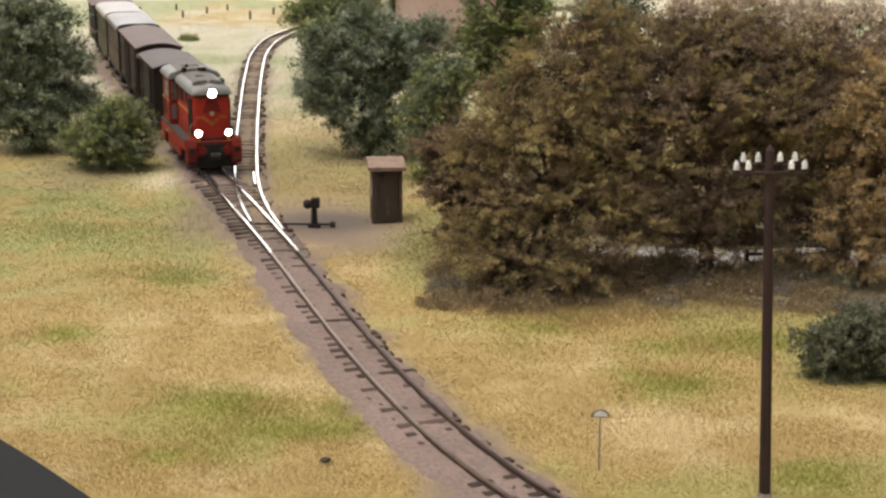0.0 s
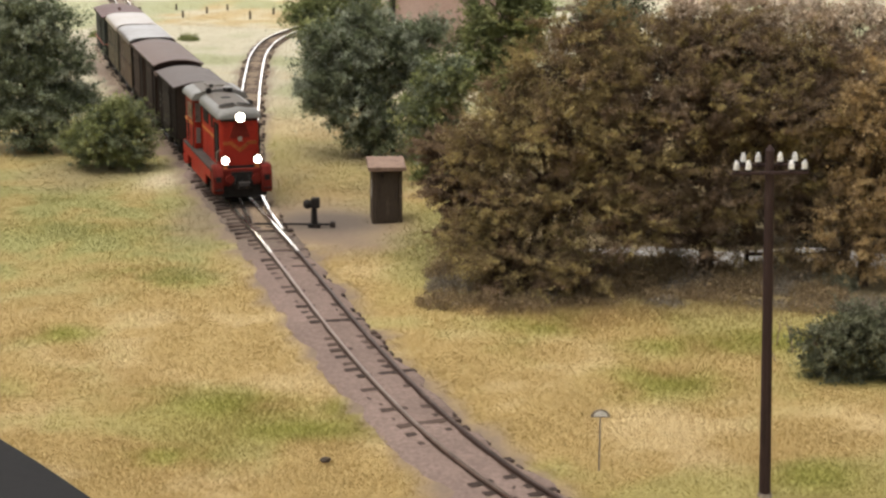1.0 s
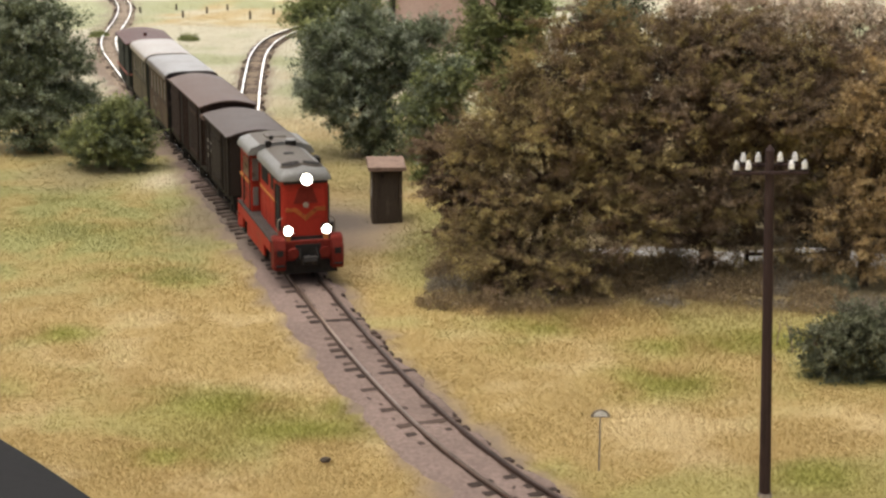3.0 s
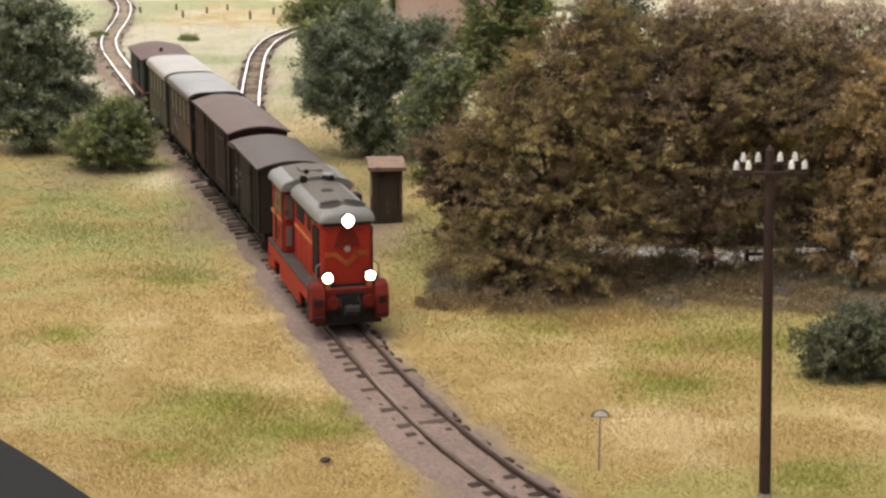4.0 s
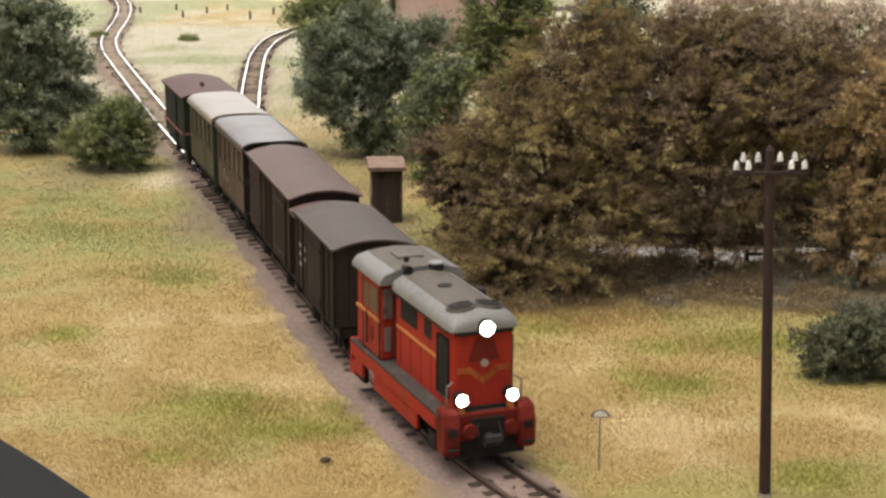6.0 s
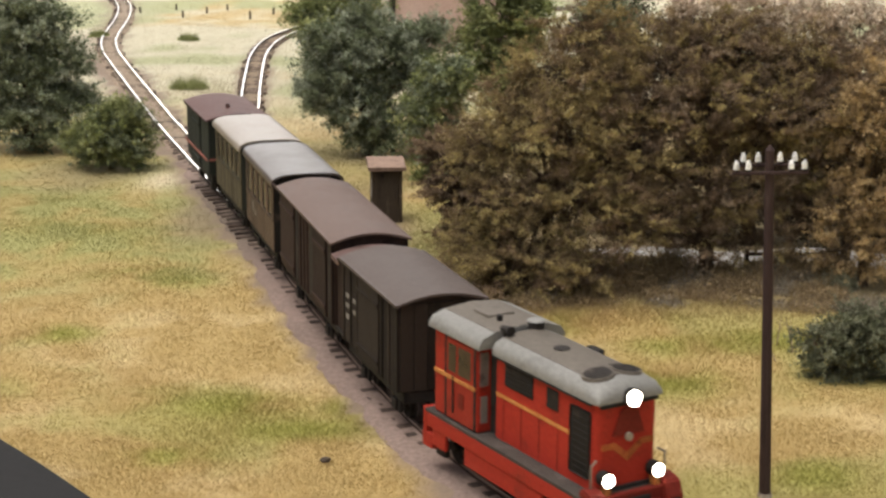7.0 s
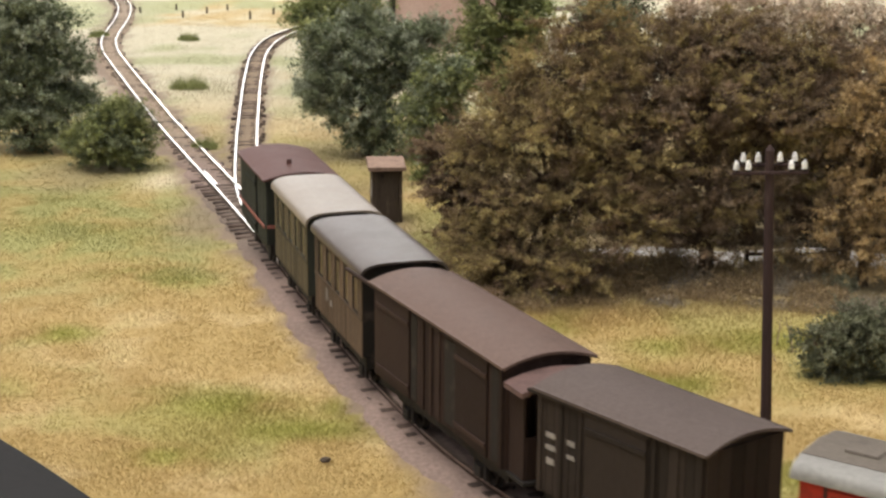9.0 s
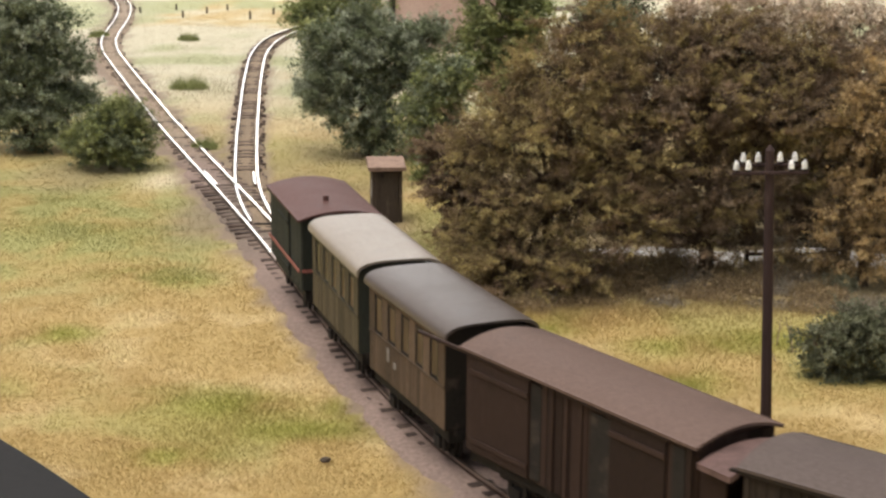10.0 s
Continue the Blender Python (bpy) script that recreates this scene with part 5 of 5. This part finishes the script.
# ---- lineside things ----
def build_shed():
    x, y, rz = -1.84, 54.25, 6.0
    t = thing("outhouse", at(x, y, 0, rz), "small grey weathered wooden outhouse with a flat felt roof", "shed")
    w, d, h = 0.47, 0.5, 1.79
    part("body", boxes((-w + 0.02, w - 0.02, -d + 0.02, d - 0.02, -0.05, h)), M_GREYWOOD, t)
    for k in range(8):
        x0 = -w + k * w / 4
        for yy in (-1, 1):
            part("board", boxes((x0 + 0.006, x0 + w / 4 - 0.006, yy * (d - 0.02), yy * (d + 0.015), -0.05, h), bevel=0.006), M_GREYWOOD, t)
        y0 = -d + k * d / 4
        for sx in (-1, 1):
            part("board", boxes((sx * (w - 0.02), sx * (w + 0.015), y0 + 0.006, y0 + d / 4 - 0.006, -0.05, h), bevel=0.006), M_GREYWOOD, t)
    door = part("door", boxes((-0.34, 0.34, -d - 0.05, -d - 0.016, 0.05, h - 0.12), bevel=0.01), M_GREYWOOD, t)
    part("door_hole", rods(((-0.16, -d - 0.056, 1.55), (-0.16, -d - 0.05, 1.55), 0.06), seg=12), M_BLACK, door)
    bm = boxes((-w - 0.14, w + 0.12, -d - 0.2, d + 0.15, 0, 0.14), bevel=0.02)
    bmesh.ops.rotate(bm, verts=bm.verts, cent=(0, 0, 0), matrix=Matrix.Rotation(radians(4), 3, "X"))
    bmesh.ops.translate(bm, verts=bm.verts, vec=(0, 0, h - 0.02))
    part("roof", bm, M_SHEDROOF, t, "pinkish brown felt roof slab")
    # white strip: a notice that also paints the wall's lit left edge
    part("notice", boxes((-w - 0.03, -w - 0.018, -0.42, -0.2, 0.85, 1.35)), M_WHITE, t, "small white notice, also standing for the lit edge")


def build_lever():
    t = thing("point_lever", at(-4.08, 53.2), "black point lever with a round counterweight", "point lever")
    part("base", boxes((-0.2, 0.2, -0.14, 0.14, -0.02, 0.1), bevel=0.02), M_BLACK, t)
    part("stand", rods(((0, 0, 0.08), (0, 0, 0.62), 0.11, 0.09), ((-0.02, 0, 0.5), (0.02, 0, 0.92), 0.07), seg=10), M_BLACK, t)
    part("lamp_box", boxes((-0.1, 0.18, -0.12, 0.12, 0.62, 0.94), bevel=0.03), M_BLACK, t)
    bm = bmesh.new()
    bmesh.ops.create_uvsphere(bm, u_segments=14, v_segments=10, radius=0.15, matrix=Matrix.Translation((-0.2, -0.05, 0.74)))
    part("counterweight", bm, M_BLACK, t, smooth=True)
    part("throw_rod", boxes((-1.9, 0.55, -0.05, 0.02, 0.06, 0.11)), M_BLACK, t)
    part("end_bracket", boxes((0.5, 0.66, -0.1, 0.1, 0.0, 0.16), bevel=0.02), M_BLACK, t)


def build_sign():
    t = thing("lineside_sign", at(3.17, 32.6), "half-round white sign with grey rim on a thin post", "sign")
    part("post", rods(((0, 0, -0.1), (0, 0, 1.2), 0.02, 0.018)), M_POSTGREY, t)
    n = 14
    o = lambda r: [(-r, 0.0)] + [(-r * math.cos(math.pi * i / n), r * 0.85 * math.sin(math.pi * i / n)) for i in range(1, n)] + [(r, 0.0)]
    bm = bmesh.new()
    prism(bm, [(x, z + 1.13) for x, z in o(0.2)], -0.02, 0.0)
    b = part("board", bm, M_POSTGREY, t)
    bm = bmesh.new()
    prism(bm, [(x, z + 1.155) for x, z in o(0.135)], -0.026, -0.02)
    part("face", bm, M_PORCELAIN, b, "off-white half disc")


def build_pole():
    t = thing("telegraph_pole", at(6.26, 31.2, 0, -4, 0, -2.2), "dark tarred telegraph pole with two arms of white insulators", "telegraph pole")
    part("pole", rods(((0, 0, -0.2), (0, 0, 6.85), 0.115, 0.085), seg=12), M_POLE, t)
    part("pole_cap", rods(((0, 0, 6.85), (0, 0, 6.95), 0.09, 0.02), seg=12), M_POLE, t)
    part("foot", rods(((0, 0, -0.1), (0, 0, 0.12), 0.17, 0.13), seg=12), M_POSTGREY, t)
    for y, z, xs in ((-0.12, 6.48, (-0.62, -0.40, 0.38, 0.62)), (0.12, 6.58, (-0.47, -0.2, 0.2, 0.47))):
        arm = part("crossarm", boxes((xs[0] - 0.07, xs[3] + 0.07, y - 0.03, y + 0.03, z - 0.06, z), bevel=0.012), M_POLE, t)
        for x in xs:
            bm = rods(((x, y, z), (x, y, z + 0.06), 0.018))
            p = part("pin", bm, M_BLACK, arm)
            bm = bmesh.new()
            rod(bm, (x, y, z + 0.045), (x, y, z + 0.14), 0.058, 0.05, 12)
            rod(bm, (x, y, z + 0.14), (x, y, z + 0.21), 0.05, 0.026, 12)
            part("insulator", bm, M_PORCELAIN, p, "white porcelain insulator", True)


def build_panel():
    bm = bmesh.new()
    outer = [(-9.6 + 2.85 * u + 0.03 * math.sin(math.pi * u), 34.15 - 3.5 * u + 0.03 * math.sin(math.pi * u)) for u in [i / 12 for i in range(-12, 26)]]
    top = [bm.verts.new((x, y, 0.2)) for x, y in outer]
    low = [bm.verts.new((x - 9, y - 6.5, 0.2)) for x, y in outer]
    side = [bm.verts.new((x + 0.04, y + 0.03, -0.3)) for x, y in outer]
    for i in range(len(outer) - 1):
        bm.faces.new((top[i], low[i], low[i + 1], top[i + 1]))
        bm.faces.new((top[i], top[i + 1], side[i + 1], side[i]))
    ob = part("edge_panel", bm, M_ASPHALT, None)
    tagged(ob, "smooth dark grey panel bordering the meadow", "panel", kind="structure")


def build_house():
    t = thing("house", at(1.1, 99, 0, -6), "pale pink plastered house behind the trees", "house")
    part("wall", boxes((-4, 4, -3, 3, -0.2, 5.2), bevel=0.02), M_PINKWALL, t)
    for x in (-2.2, 0.2, 2.4):
        f = part("window", boxes((x - 0.45, x + 0.45, -3.06, -3.0, 3.2, 4.4), bevel=0.02), M_WHITE, t)
        part("pane", boxes((x - 0.36, x + 0.36, -3.07, -3.06, 3.3, 4.3)), M_GLASS, f)
    bm = bmesh.new()
    prism(bm, [(-3.5, 5.1), (3.5, 5.1), (0, 7.6)], -4.4, 4.4, "x")
    part("roof", bm, M_TILE, t)
    part("downpipe", rods(((-3.7, -3.1, 0), (-3.7, -3.1, 5.1), 0.16)), M_BLACK, t)


def build_lane():
    bm = bmesh.new()
    n = 30
    rows = []
    for i in range(n + 1):
        x = 4.0 + 18 * i / n
        y = 48.2 + 0.3 * math.sin(x * 1.3)
        rows.append((bm.verts.new((x, y, 0.14)), bm.verts.new((x, y + 1.7, 0.2)), bm.verts.new((x, y - 0.3, -0.4))))
    for a, b in zip(rows[:-1], rows[1:]):
        bm.faces.new((a[0], b[0], b[1], a[1]))
        bm.faces.new((a[2], b[2], b[0], a[0]))
    tagged(part("lane", bm, M_GRAVEL, None), "pale gravel lane behind the autumn trees", "road", kind="structure")
    t = thing("rail_fence", at(8.7, 47.9, 0, 2), "dark wooden rail fence along the gravel lane", "fence")
    for k in range(3):
        part("post", boxes((k * 1.3 - 0.06, k * 1.3 + 0.06, -0.06, 0.06, -0.2, 0.7), bevel=0.015), M_POLE, t)
    for k in range(2):
        for z in (0.25, 0.52):
            part("rail", boxes((k * 1.3 + 0.06, k * 1.3 + 1.24, -0.03, 0.03, z, z + 0.1), bevel=0.01), M_POLE, t)
    rs = np.random.RandomState(7)
    post = None
    for k in range(11):
        m = at(-19 + k * 1.25 + rs.uniform(-0.6, 0.6), 111 + 2.2 * math.sin(k * 2.1), 0, 0, rs.uniform(-6, 6), rs.uniform(-8, 8))
        if post is None:
            post = thing("fence_post", m, "short weathered fence post on the far field", "post", "far fence posts")
            part("stake", rods(((0, 0, -0.2), (0, 0, 0.36), 0.07, 0.06)), M_GREYWOOD, post)
        else:
            copy_thing(post, m)


def build_litter():
    t = thing("stone", at(-2.37, 33.0, 0.02, 20), "small brown stone lying in the grass", "stone")
    bm = bmesh.new()
    bmesh.ops.create_icosphere(bm, subdivisions=2, radius=0.11, matrix=Matrix.Diagonal((1.2, 0.8, 0.5, 1)))
    for v in bm.verts:
        v.co += 0.04 * noise.noise_vector(v.co * 9)
    part("rock", bm, M_GREYWOOD, t)
    rs = np.random.RandomState(17)
    for k in range(7):
        x, y = 7.6 + rs.uniform(0, 3.4), 40.0 + rs.uniform(-0.6, 1.2)
        t = thing("dead_twig", at(x, y, 0), "bare pale twig standing in the scrub", "twig", "dead twigs")
        a = Vector((rs.uniform(-0.45, 0.45), rs.uniform(-0.2, 0.2), rs.uniform(0.6, 1.1)))
        bm = rods(((0, 0, -0.1), a * 0.6, 0.022, 0.015), (a * 0.6, a, 0.015, 0.007), (a * 0.5, a * 0.5 + Vector((0.16, 0.05, 0.25)), 0.012, 0.005),
                  (a * 0.7, a * 0.7 + Vector((-0.14, 0, 0.18)), 0.01, 0.005), seg=5)
        part("stem", bm, M_DRY, t)


def motions():
    """The train rolls along the main line at a nearly even pace, with a little play in the couplings."""
    play = (-0.02, -0.02, -0.05, -0.02, -0.10, -0.08)
    for (v, s0, wb, mid), slack in zip(TRAIN, play):
        rows = []
        for k in range(41):
            t = k * 0.25
            s = s0 - SPEED * (t - slack - float(np.interp(t, (0, 2, 4, 5.5, 7, 10), (0.14, 0.08, 0.0, 0.03, 0.045, 0.035))))
            a, _ = on_line(s - wb)
            b, _ = on_line(s + wb)
            d = (a - b) / np.linalg.norm(a - b)
            c = (a + b) / 2 - d * mid
            rows.append((t, at(c[0], c[1], ZR, math.degrees(math.atan2(-d[0], d[1])))))
        walk(v, rows)
    for w, y, r in WHEELS:
        turn = math.degrees(SPEED * 0.1 / r)
        walk(w, [(k * 0.1, at(0, y, r, 0, -turn * k)) for k in range(101)])


build_ground()
build_panel()
build_train()
build_trees()
build_shed()
build_lever()
build_sign()
build_pole()
build_house()
build_lane()
build_litter()
build_grass()
build_tracks()
motions()
